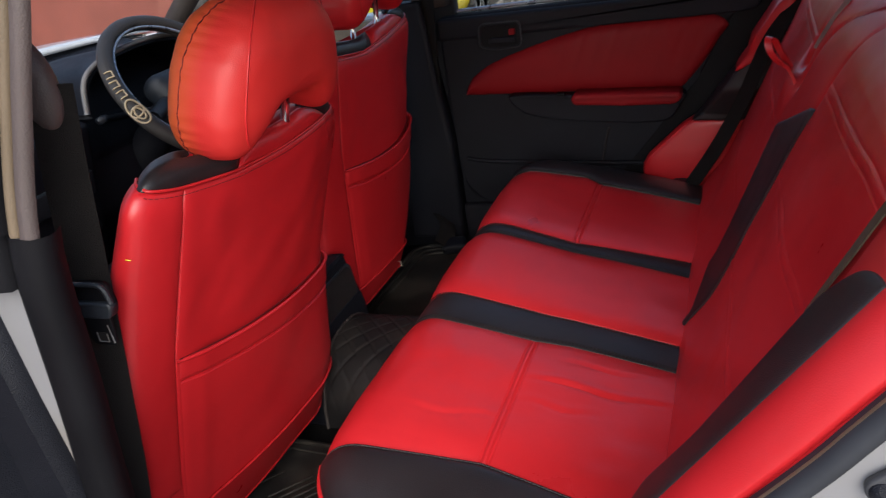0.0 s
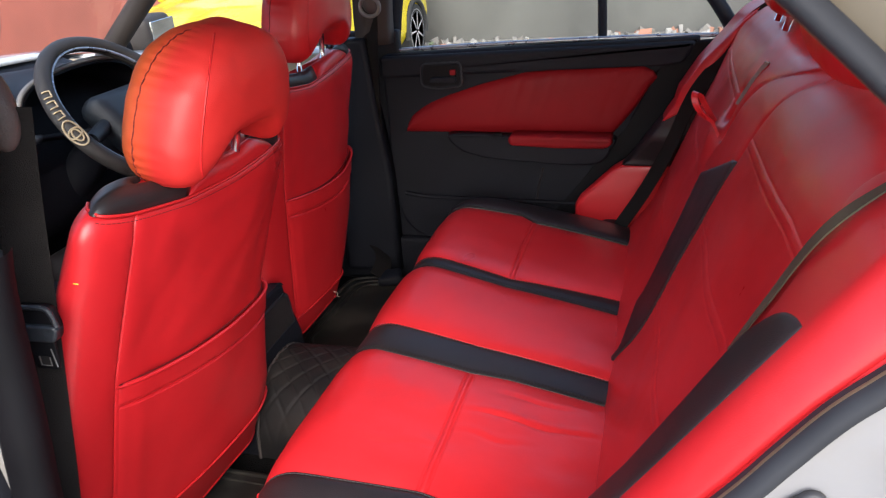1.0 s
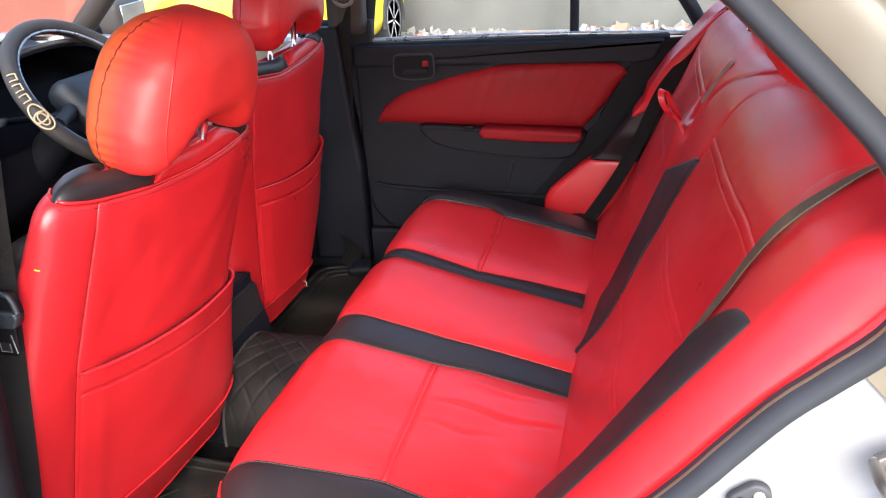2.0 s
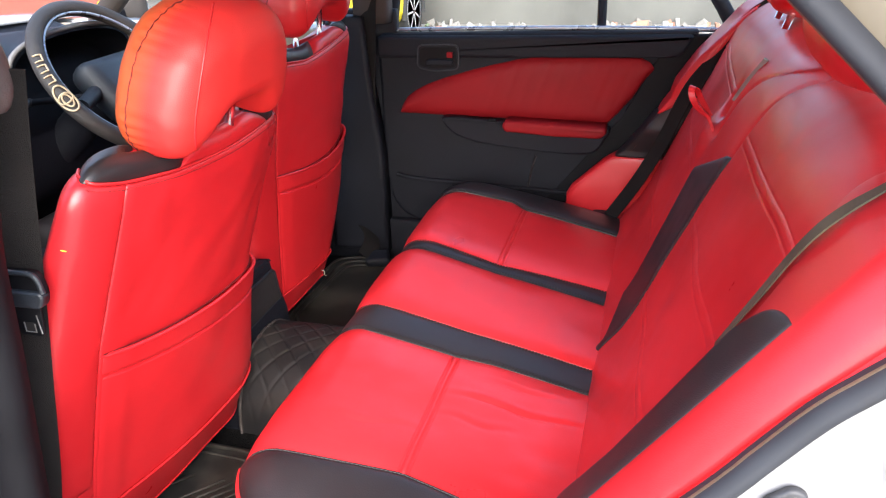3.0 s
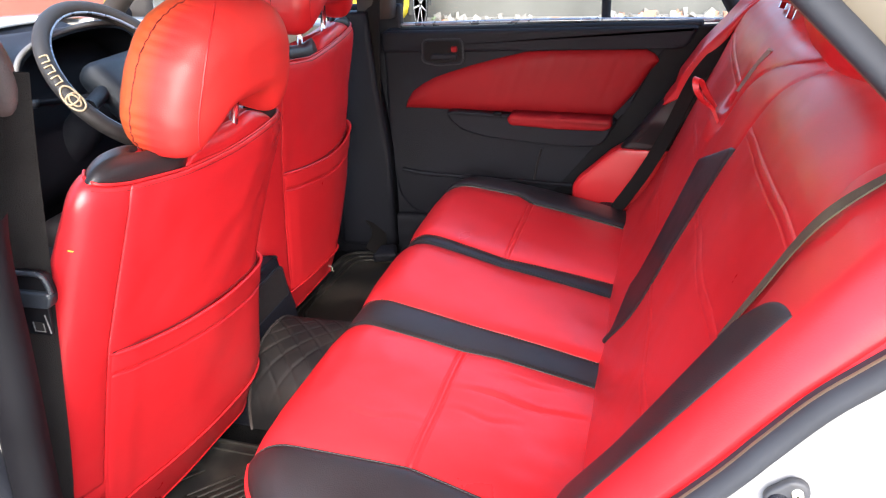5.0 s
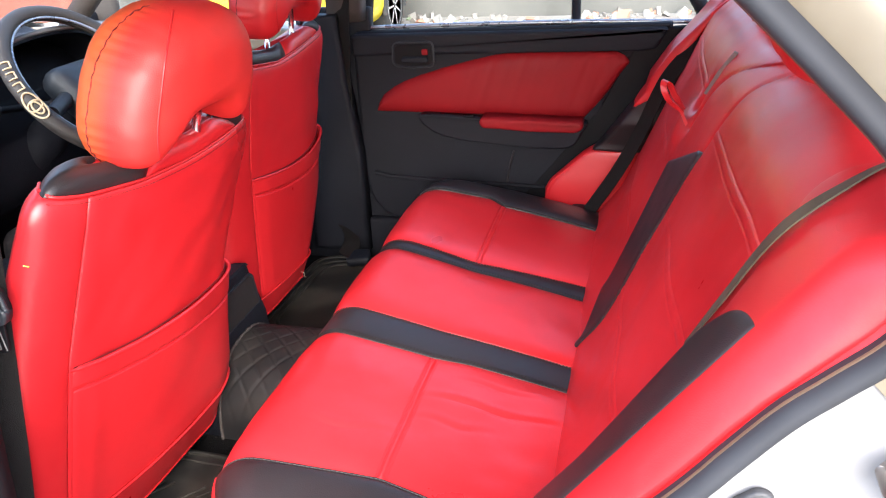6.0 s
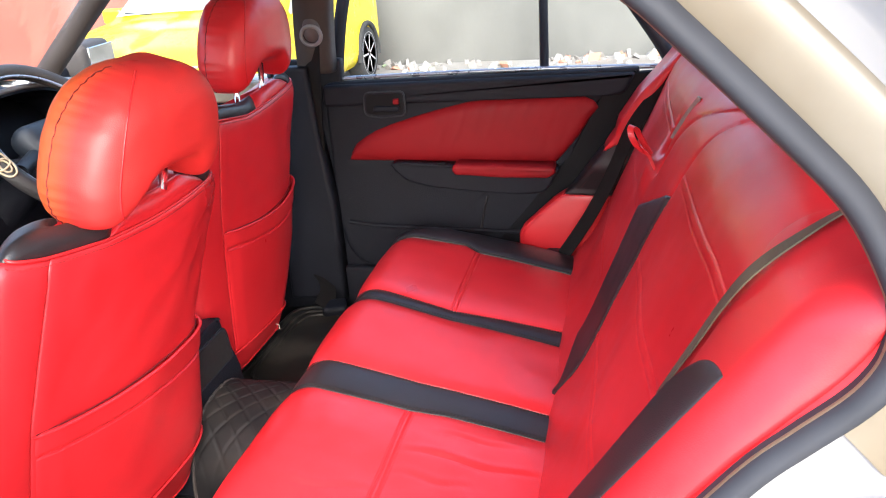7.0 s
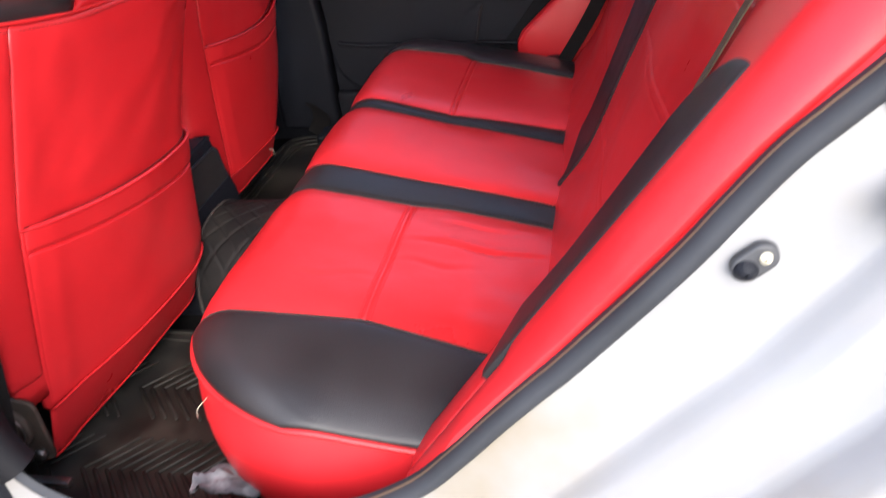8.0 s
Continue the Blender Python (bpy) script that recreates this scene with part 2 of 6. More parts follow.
def tube(name, pts, r, material, parent, segs=8, closed=False, label=""):
    P = np.array(pts, float)
    n = len(P)
    T = np.gradient(P, axis=0) if not closed else np.roll(P, -1, 0) - np.roll(P, 1, 0)
    T /= np.linalg.norm(T, axis=1, keepdims=True) + 1e-12
    ref = np.array([0, 0, 1.0]) if abs(T[0][2]) < 0.9 else np.array([1.0, 0, 0])
    a = np.cross(T[0], ref)
    a /= np.linalg.norm(a)
    verts = []
    rs = r if hasattr(r, "__len__") else [r] * n
    for i in range(n):
        a = a - T[i] * np.dot(a, T[i])
        a /= np.linalg.norm(a) + 1e-12
        b = np.cross(T[i], a)
        for k in range(segs):
            w = 2 * math.pi * k / segs
            verts.append(P[i] + rs[i] * (math.cos(w) * a + math.sin(w) * b))
    faces = [f[::-1] for f in grid_faces(n, segs, wrap_n=closed, wrap_m=True)]
    if not closed:
        faces += [tuple(range(segs)), tuple(range((n - 1) * segs, n * segs))[::-1]]
    return put_mesh(name, verts, faces, material, parent, label)


def stitches(name, pts, material, parent, step=0.007, length=0.0045, r=0.0008, lift=0.0):
    """A row of thread stitches along a line, one mesh."""
    P = np.array(pts, float)
    L = np.concatenate([[0], np.cumsum(np.linalg.norm(np.diff(P, axis=0), axis=1))])
    verts, faces = [], []
    s = step / 2
    while s + length < L[-1]:
        a = np.array([np.interp(s, L, P[:, k]) for k in range(3)])
        b = np.array([np.interp(s + length, L, P[:, k]) for k in range(3)])
        d = (b - a) / (np.linalg.norm(b - a) + 1e-9)
        u = np.cross(d, (0.31, 0.52, 0.79))
        u /= np.linalg.norm(u)
        v = np.cross(d, u)
        i = len(verts)
        for c in (a, b):
            for x, y in ((1, 0), (0, 1), (-1, 0), (0, -1)):
                verts.append(c + r * (x * u + y * v))
        for k in range(4):
            faces.append((i + k, i + (k + 1) % 4, i + 4 + (k + 1) % 4, i + 4 + k))
        faces += [(i + 3, i + 2, i + 1, i), (i + 4, i + 5, i + 6, i + 7)]
        s += step
    ob = put_mesh(name, verts, faces, material, parent, smooth=False)
    ob["kind"] = "stuff"
    return ob


def ribbon(name, pts, across, width, thick, material, parent, label="", n=60):
    """A flat strap along the points; across gives its width's direction at each point."""
    P = smooth_line(pts, n)
    A = smooth_line(across, n)
    W = smooth_line([[w, 0, 0] for w in (width if hasattr(width, "__len__") else [width] * len(pts))], n)[:, 0]
    T = np.gradient(P, axis=0)
    verts = []
    for p, a, t, w in zip(P, A, T, W):
        t = t / (np.linalg.norm(t) + 1e-9)
        a = a - t * np.dot(a, t)
        a /= np.linalg.norm(a) + 1e-9
        q = np.cross(t, a)
        for x, y in ((-1, -1), (1, -1), (1, 1), (-1, 1)):
            verts.append(p + a * w * 0.5 * x + q * thick * 0.5 * y)
    faces = [f[::-1] for f in grid_faces(len(P), 4, wrap_m=True)]
    k = len(P) * 4
    faces += [(0, 1, 2, 3), (k - 1, k - 2, k - 3, k - 4)]
    return put_mesh(name, verts, faces, material, parent, label, smooth=False)


def block(name, size, at, material, parent, bevel=0.004, segs=2, turn=(0, 0, 0), label="", taper=None):
    """A bevelled block of that size about the place at."""
    bm = bmesh.new()
    bmesh.ops.create_cube(bm, size=1)
    for v in bm.verts:
        v.co = Vector((v.co.x * size[0], v.co.y * size[1], v.co.z * size[2]))
        if taper and v.co.z > 0:
            v.co.x *= taper[0]
            v.co.y *= taper[1]
    if bevel:
        bmesh.ops.bevel(bm, geom=list(bm.edges), offset=min(bevel, min(size) * 0.45), segments=segs, profile=0.6, affect="EDGES")
    bm.transform(pose(*at, *turn))
    bmesh.ops.recalc_face_normals(bm, faces=bm.faces)
    return part(name, bm, material, parent, label)


def plate(name, outline, depth, to_world, material, parent, bevel=0.004, segs=3, label=""):
    """A solid plate: an outline in its own plane (x, y), extruded along z by depth, with a rounded front rim, taken to its place by to_world."""
    bm = bmesh.new()
    vs = [bm.verts.new((x, y, 0)) for x, y in outline]
    f = bm.faces.new(vs)
    r = bmesh.ops.extrude_face_region(bm, geom=[f])
    top = [v for v in r["geom"] if isinstance(v, bmesh.types.BMVert)]
    for v in top:
        v.co.z += depth
    tops = set(top)
    if bevel:
        es = [e for e in bm.edges if e.verts[0] in tops and e.verts[1] in tops]
        bmesh.ops.bevel(bm, geom=es, offset=bevel, segments=segs, profile=0.6, affect="EDGES")
    bmesh.ops.recalc_face_normals(bm, faces=bm.faces)
    bm.transform(to_world)
    ob = part(name, bm, material, parent, label)
    ob.data.polygons.foreach_set("use_smooth", [len(p.vertices) <= 4 for p in ob.data.polygons])
    return ob


def lathe(name, profile, material, parent, to_world, segs=32, label=""):
    """A turned solid: (radius, height) pairs about z."""
    verts = []
    for r, z in profile:
        for k in range(segs):
            a = 2 * math.pi * k / segs
            verts.append(to_world @ Vector((r * math.cos(a), r * math.sin(a), z)))
    faces = [f[::-1] for f in grid_faces(len(profile), segs, wrap_m=True)]
    faces += [tuple(range(segs)), tuple(range((len(profile) - 1) * segs, len(profile) * segs))[::-1]]
    return put_mesh(name, verts, faces, material, parent, label)


def rounded_outline(points, r=0.02, n=5):
    """A closed outline with its corners rounded."""
    out = []
    k = len(points)
    for i in range(k):
        p0, p1, p2 = (Vector(points[(i + j) % k]) for j in (-1, 0, 1))
        a, b = (p0 - p1), (p2 - p1)
        ra = min(r, a.length * 0.45, b.length * 0.45)
        s, e = p1 + a.normalized() * ra, p1 + b.normalized() * ra
        for q in range(n + 1):
            t = q / n
            out.append(tuple((1 - t) ** 2 * s + 2 * t * (1 - t) * p1 + t * t * e))
    return out


MID = -0.02  # the car's centre line


def clamp01(a):
    return np.clip(a, 0, 1)


# ---------------------------------------------------------------- ground, walls and what stands outside
bm = bmesh.new()
for gx in range(-60, 61):
    for gy in range(-60, 61):
        k = 1 if max(abs(gx), abs(gy)) < 30 else 1
        bm.verts.new((math.copysign(abs(gx) ** 1.7 * 0.25, gx), math.copysign(abs(gy) ** 1.7 * 0.25, gy), -0.08 - 0.19 * float(clamp01((math.copysign(abs(gx) ** 1.7 * 0.25, gx) - 1.2) / 4)) + 0.02 * noise.noise((gx * 0.7, gy * 0.7, 0))))
bm.verts.ensure_lookup_table()
for gx in range(120):
    for gy in range(120):
        bm.faces.new([bm.verts[i] for i in (gx * 121 + gy, (gx + 1) * 121 + gy, (gx + 1) * 121 + gy + 1, gx * 121 + gy + 1)])
tagged(part("ground", bm, GROUND), "dusty pale concrete yard ground", "ground", kind="structure")


def yard_wall(name, start, end, height, material, label):
    a, b = Vector(start), Vector(end)
    n, m = 60, 10
    side = (b - a).normalized().cross(Vector((0, 0, 1)))
    verts, faces = [], []
    for face in (1, -1):
        for i in range(n + 1):
            for j in range(m + 1):
                p = a.lerp(b, i / n) + Vector((0, 0, height * j / m)) + side * face * 0.12
                p += side * 0.03 * noise.noise(p * 1.3)
                verts.append(p)
    h = (n + 1) * (m + 1)
    faces += grid_faces(n + 1, m + 1)
    faces += [f[::-1] for f in grid_faces(n + 1, m + 1, base=h)]
    for i in range(n):
        faces.append((i * (m + 1) + m, h + i * (m + 1) + m, h + (i + 1) * (m + 1) + m, (i + 1) * (m + 1) + m))
    return tagged(put_mesh(name, verts, faces, material), label, "wall", kind="structure")


yard_wall("wall_east", (8.6, -16, -0.6), (8.6, 5.4, -0.6), 3.4, WALL, "weathered grey rendered yard wall with dark stains")
yard_wall("wall_northeast", (8.6, 5.4, -0.6), (8.6, 11.0, -0.6), 4.0, REDWALL, "red oxide painted wall beside the yard")
yard_wall("wall_north", (-14, 11.0, -0.6), (8.6, 11.0, -0.6), 4.6, REDWALL, "red oxide painted yard wall")

# rubble along the foot of the grey wall
verts, faces = [], []
for k in range(420):
    y = random.uniform(-7, 4.2)
    dens = 0.35 + 0.65 * noise.noise((y * 0.9, 0.3, 0))
    if random.random() > 0.45 + dens:
        continue
    s = random.uniform(0.010, 0.052) * (1.6 if random.random() < 0.1 else 1)
    c = Vector((8.44 - abs(random.gauss(0, 0.42)), y, s * 0.4 - 0.275))
    R = Euler([random.uniform(0, 6.3) for _ in range(3)]).to_matrix()
    i = len(verts)
    for x in (-1, 1):
        for yy in (-1, 1):
            for z in (-1, 1):
                q = R @ Vector((x * s * random.uniform(0.6, 1.4), yy * s * random.uniform(0.5, 1.2), z * s * random.uniform(0.2, 0.7)))
                verts.append(c + q)
    faces += [(i, i + 1, i + 3, i + 2), (i + 4, i + 6, i + 7, i + 5), (i, i + 4, i + 5, i + 1), (i + 2, i + 3, i + 7, i + 6), (i, i + 2, i + 6, i + 4), (i + 1, i + 5, i + 7, i + 3)]
RUBBLE = shader("rubble", (0.40, 0.36, 0.32), 0.95, vary=0.3, scale=20)
isl = RUBBLE.node_tree
geo = isl.nodes.new("ShaderNodeNewGeometry")
rr = isl.nodes.new("ShaderNodeValToRGB")
rr.color_ramp.interpolation = "CONSTANT"
for q, (pos, col) in enumerate(((0.0, (0.25, 0.235, 0.22)), (0.35, (0.19, 0.175, 0.16)), (0.6, (0.32, 0.16, 0.11)), (0.75, (0.33, 0.315, 0.295)), (0.93, (0.16, 0.20, 0.12)))):
    el = rr.color_ramp.elements[q] if q < 2 else rr.color_ramp.elements.new(pos)
    el.position, el.color = pos, (*col, 1)
isl.links.new(geo.outputs["Random Per Island"], rr.inputs["Fac"])
isl.links.new(rr.outputs["Color"], isl.nodes["Principled BSDF"].inputs["Base Color"])
tagged(put_mesh("rubble", verts, faces, RUBBLE, smooth=False), "broken bricks, stones and litter along the wall", "rubble", kind="stuff")


# ---------------------------------------------------------------- rear bench cushion
def cushion_end(x):
    return clamp01((np.abs(x - MID) - 0.47) / 0.150)


def cushion(x, s):
    """The bench's top and front: s runs from the crease at the backrest over the front edge and down."""
    x, s = np.asarray(x, float), np.asarray(s, float)
    e = cushion_end(x)
    yf = 0.462 - 0.21 * (1 - np.sqrt(np.maximum(0.0, 1 - (0.985 * e) ** 2)))
    t1, t2, t3 = clamp01(s / 0.68), clamp01((s - 0.68) / 0.17), clamp01((s - 0.85) / 0.15)
    y = -0.03 + (yf - 0.075 + 0.03) * t1 + 0.075 * np.sin(t2 * np.pi / 2) - 0.05 * t3
    ztop = 0.499 + 0.235 * np.minimum(y, yf - 0.02) - 0.034 * e ** 2.5
    ztop = ztop + 0.006 * np.sin(np.pi * t1)
    z = ztop - 0.085 * (1 - 0.88 * e ** 3) * (1 - np.cos(t2 * np.pi / 2)) - 0.17 * t3
    # creases where the cover has slackened behind the near seam
    for y0, x0, y1, x1, deep in CREASES:
        u = clamp01((y - y0) / (y1 - y0))
        d = x - (x0 + (x1 - x0) * u + 0.005 * np.sin(u * 8))
        z = z + deep * np.sin(np.pi * u) ** 0.6 * (np.exp(-((d - 0.008) / 0.006) ** 2) - 1.2 * np.exp(-((d + 0.002) / 0.0045) ** 2))
    return np.stack([x, y, z], -1)


CREASES = ((0.236, -0.306, 0.030, -0.284, 0.0017), (0.235, -0.355, 0.120, -0.345, 0.0009), (0.20, -0.245, 0.06, -0.235, 0.0009), (0.245, -0.40, 0.37, -0.42, 0.0008))


def at_y(y):
    return (y + 0.03) / (0.462 - 0.075 + 0.03) * 0.68


sofa = thing("rear_bench", "red vinyl rear bench with black stripes, worn and creased", "car seat")
# foam body under the covers
XN, XF = -0.638, 0.598
P = cushion(np.repeat(np.linspace(XN + 0.002, XF - 0.002, 40)[:, None], 40, 1), np.repeat(np.linspace(0, 1, 40)[None, :], 40, 0)) - np.array([0, 0, 0.016])
P[:, :, 1] -= 0.012
low = P.copy()
low[:, :, 2] = 0.33
verts = list(P.reshape(-1, 3)) + list(low.reshape(-1, 3))
faces = [f[::-1] for f in grid_faces(40, 40)] + grid_faces(40, 40, base=1600)
for j in range(39):
    faces += [(j, j + 1, 1600 + j + 1, 1600 + j), (39 * 40 + j + 1, 39 * 40 + j, 1600 + 39 * 40 + j, 1600 + 39 * 40 + j + 1)]
for i in range(39):
    faces += [((i + 1) * 40, i * 40, 1600 + i * 40, 1600 + (i + 1) * 40), (i * 40 + 39, (i + 1) * 40 + 39, 1600 + (i + 1) * 40 + 39, 1600 + i * 40 + 39)]
bench = put_mesh("cushion", verts, faces, CARPET, sofa, "dark foam base")
S_SEAM = at_y(0.242)
CRE, END = at_y(-0.025), 0.985


def bound(*pairs):
    """A seam's x along s, from (s, x) pairs."""
    ss, xs = [p[0] for p in pairs], [p[1] for p in pairs]
    return lambda s: float(np.interp(s, ss, xs))


seam_nb = bound((0, -0.502), (at_y(0.10), -0.500), (S_SEAM, -0.484), (0.7, -0.508), (0.8, -0.516), (1, -0.52))
seam_n1 = bound((0, -0.187), (S_SEAM * 0.8, -0.193), (S_SEAM, -0.201), (0.66, -0.197), (1, -0.195))
seam_n2 = bound((0, -0.116), (S_SEAM, -0.121), (0.66, -0.112), (1, -0.110))
seam_f1 = bound((0, 0.110), (S_SEAM, 0.104), (0.66, 0.124), (1, 0.124))
seam_f2 = bound((0, 0.174), (S_SEAM * 0.9, 0.145), (S_SEAM, 0.141), (0.66, 0.166), (1, 0.168))
seam_fb = bound((0, 0.440), (S_SEAM, 0.436), (0.5, 0.462), (0.66, 0.455), (0.8, 0.44), (1, 0.43))
LEV_S = sorted(set(np.round(np.concatenate([np.linspace(CRE, END, 80), S_SEAM + np.arange(-0.024, 0.0241, 0.002)]), 5)))


def lapped_seam(P):
    """A lapped cross seam: two sewn furrows with a low ridge between them."""
    d = (np.array(LEV_S)[None, :] - S_SEAM) * 0.61
    h = 0.0014 * np.exp(-(d / 0.0040) ** 2) + 0 * P[..., 0]
    for o in (-0.0050, 0.0050):
        h = h - 0.0024 * np.exp(-((d - o) / 0.0017) ** 2)
    return h


sewn("red_near_panel", cushion, seam_nb, seam_n1, 0, 1, RED, bench, 90, 0, 0.008, 0.022, wrinkle=0.0030, seed=1, relief=lapped_seam, levels=LEV_S)
sewn("red_middle_panel", cushion, seam_n2, seam_f1, CRE, END, RED, bench, 40, 60, 0.009, 0.022, wrinkle=0.0018, seed=3)
sewn("red_far_panel", cushion, seam_f2, seam_fb, 0, 1, RED, bench, 60, 0, 0.009, 0.022, wrinkle=0.0016, seed=4, relief=lapped_seam, levels=LEV_S)
sewn("black_stripe", cushion, seam_n1, seam_n2, CRE, END, BLACK, bench, 18, 60, 0.0035, 0.014, wrinkle=0.0012, seed=6, label="black vinyl stripe")
sewn("black_stripe", cushion, seam_f1, seam_f2, CRE, END, BLACK, bench, 18, 60, 0.0035, 0.014, wrinkle=0.0012, seed=7, label="black vinyl stripe")
sewn("black_end_panel", cushion, lambda s: XN, seam_nb, CRE, 0.80, BLACK, bench, 34, 60, 0.009, 0.007, wrinkle=0.0018, seed=8, label="black vinyl end panel")
sewn("black_end_panel", cushion, seam_fb, lambda s: XF, CRE, 0.80, BLACK, bench, 34, 60, 0.009, 0.007, wrinkle=0.0018, seed=9, label="black vinyl end panel")


def seam_line(f, s0, s1, lift=0.002, dx=0.0, n=50):
    ss = np.linspace(s0, s1, n)
    return cushion(np.array([f(s) + dx for s in ss]), ss) + np.array([0, 0, lift])


for f, sgn in ((seam_nb, -1), (seam_n1, 1), (seam_n2, -1), (seam_f1, 1), (seam_f2, -1), (seam_fb, 1)):
    end = f in (seam_nb, seam_fb)
    if end:
        tube("seam_cord", seam_line(f, CRE, 0.95, 0.0010, sgn * 0.0012), 0.0014, THREAD_B, bench, 6)
    for q, dx in enumerate((0.0040, 0.0075)):
        stitches("stitching", seam_line(f, CRE, 0.9, 0.0034 if end else 0.0008, sgn * dx), THREAD_G if end and q == 0 else THREAD_B, bench, 0.0055, 0.0038, r=0.0007 if end else 0.0006)
# loose edge of the cover standing up in the crease
ribbon("cover_edge", [(-0.40, -0.004, 0.512), (-0.33, 0.000, 0.514), (-0.26, 0.006, 0.516), (-0.195, 0.012, 0.520)], [(0, 0.25, 1)] * 4, [0.012, 0.020, 0.022, 0.014], 0.0022, RED, bench, n=30)
tube("cover_hem", smooth_line([(-0.40, -0.002, 0.519), (-0.33, 0.003, 0.5245), (-0.26, 0.009, 0.5275), (-0.195, 0.014, 0.528)], 30), 0.0010, THREAD_L, bench, 6)

# rounded end piece under the piping at the door, one at each end
for x0, sgn, f in ((XN, -1, seam_nb), (XF, 1, seam_fb)):
    xs = np.linspace(f(0.80), x0, 30)
    ss = np.linspace(0.80, 0.02, 50)[1:]
    top = np.concatenate([cushion(xs, np.full(30, 0.80)), cushion(np.full(49, x0), ss)])
    cen = np.array([x0 - sgn * 0.16, 0.12, 0])
    outw = top - cen
    outw[:, 2] = 0
    outw /= np.linalg.norm(outw, axis=1, keepdims=True)
    for _ in range(4):
        top[1:-1] = 0.25 * top[:-2] + 0.5 * top[1:-1] + 0.25 * top[2:]
        outw[1:-1] = 0.25 * outw[:-2] + 0.5 * outw[1:-1] + 0.25 * outw[2:]
    tube("piping", top + outw * 0.002, 0.0042, PIPE, bench, 8)
    rows = []
    for q in np.linspace(0, 1, 12):
        low = top.copy()
        low[:, 2] = top[:, 2] * (1 - q) + 0.34 * q - 0.002
        low += outw * (0.022 * math.sin(q * math.pi * 0.75) - 0.035 * q * q)
        rows.append(low)
    P = np.array(rows)
    faces = grid_faces(12, len(top))
    if sgn > 0:
        faces = [q[::-1] for q in faces]
    put_mesh("red_side_panel", P.reshape(-1, 3), faces, RED, bench)
# small dimple button and loose thread
tube("loose_thread", smooth_line([(-0.585, 0.415, 0.52), (-0.59, 0.43, 0.505), (-0.60, 0.425, 0.502)], 10), 0.0003, BRASS, bench, 5)


# ---------------------------------------------------------------- rear backrest
def back_plane(z):
    return -0.014 - 0.42 * (z - 0.568)


def backrest(x, w):
    """The backrest's front and rounded top: w = 0 at the crease, 0.78 where the top begins to turn over, 1 behind."""
    x, w = np.asarray(x, float), np.asarray(w, float)
    t1, t2 = clamp01(w / 0.78), clamp01((w - 0.78) / 0.22)
    e = clamp01((x - MID - 0.46) / 0.2)
    run = 0.46 + 0.54 * t1 + 0.19 * t2
    lean, rad, start = math.atan(0.42), 0.12, 0.950
    turn = lean + np.maximum(run - start, 0) / math.cos(lean) / rad
    z = np.minimum(run, start) + rad * (np.sin(turn) - math.sin(lean)) - 0.05 * e ** 2 * t1
    y = back_plane(np.minimum(run, start)) - rad * (math.cos(lean) - np.cos(turn))
    y = y + 0.022 * np.exp(-((z - 0.50) / 0.05) ** 2)
    for c in (-0.36, 0.32):
        y = y + 0.010 * np.exp(-((x - c) / 0.13) ** 2) * np.sin(np.pi * clamp01((z - 0.5) / 0.5))
    return np.stack([x, y, z], -1)


def at_z(z):
    return (z - 0.46) / 0.54 * 0.78


# backing
P = backrest(np.repeat(np.linspace(-0.66, 0.62, 44)[:, None], 40, 1), np.repeat(np.linspace(0, 1, 40)[None, :], 44, 0)) - np.array([0, 0.016, 0.008])
Q = P.copy()
Q[:, :, 1] -= 0.11
verts = list(P.reshape(-1, 3)) + list(Q.reshape(-1, 3))
k = 44 * 40
faces = grid_faces(44, 40) + [f[::-1] for f in grid_faces(44, 40, base=k)]
for j in range(39):
    faces += [(j, k + j, k + j + 1, j + 1), (43 * 40 + j, 43 * 40 + j + 1, k + 43 * 40 + j + 1, k + 43 * 40 + j)]
for i in range(43):
    faces += [(i * 40 + 39, k + i * 40 + 39, k + (i + 1) * 40 + 39, (i + 1) * 40 + 39)]
rear_back = put_mesh("backrest", verts, faces, RED, sofa)
OUTB = (0, 1, 0.5)
c1 = bound((0, -0.06), (at_z(0.60), -0.066), (at_z(0.70), -0.072), (at_z(0.80), -0.095), (at_z(0.87), -0.096), (at_z(0.93), -0.12), (at_z(0.96), -0.155), (0.78, -0.19), (1, -0.27))
c2 = bound((0, -0.050), (at_z(0.53), -0.045), (at_z(0.56), 0.070), (at_z(0.68), 0.088), (at_z(0.77), 0.103), (at_z(0.83), 0.108), (1, 0.16))


def outward_rise(S):
    """The cross seams climb a little towards the doors."""
    def f(x, w):
        x, w = np.asarray(x, float), np.asarray(w, float)
        return S(x, w + 0.040 * clamp01((np.abs(x - MID) - 0.08) / 0.36) * np.sin(np.pi * clamp01(w / 0.80)) ** 0.5)
    return f


raised = outward_rise(backrest)
CROSS = (0.634, 0.774, 0.906)
LEV = sorted(set(np.round(np.concatenate([np.linspace(at_z(0.462), 0.97, 46), np.linspace(at_z(0.80), 0.97, 84)] + [at_z(z + np.arange(-0.0165, 0.0166, 0.0015)) for z in CROSS]), 5)))


def near_line(P, line):
    """Each point's distance, seen from the front, to a line of (x, z) places."""
    return np.min(np.hypot(P[..., 0, None] - line[:, 0], P[..., 2, None] - line[:, 1]), -1)


SEAM_A = smooth_line([(-0.088, 0.868, 0), (-0.100, 0.890, 0), (-0.115, 0.927, 0), (-0.153, 0.974, 0), (-0.188, 1.0, 0), (-0.25, 1.03, 0)], 70)[:, :2]
SEAM_B = smooth_line([(0.100, 0.850, 0), (0.090, 0.880, 0), (0.064, 0.926, 0), (-0.006, 0.967, 0), (-0.125, 1.005, 0), (-0.25, 1.035, 0)], 80)[:, :2]


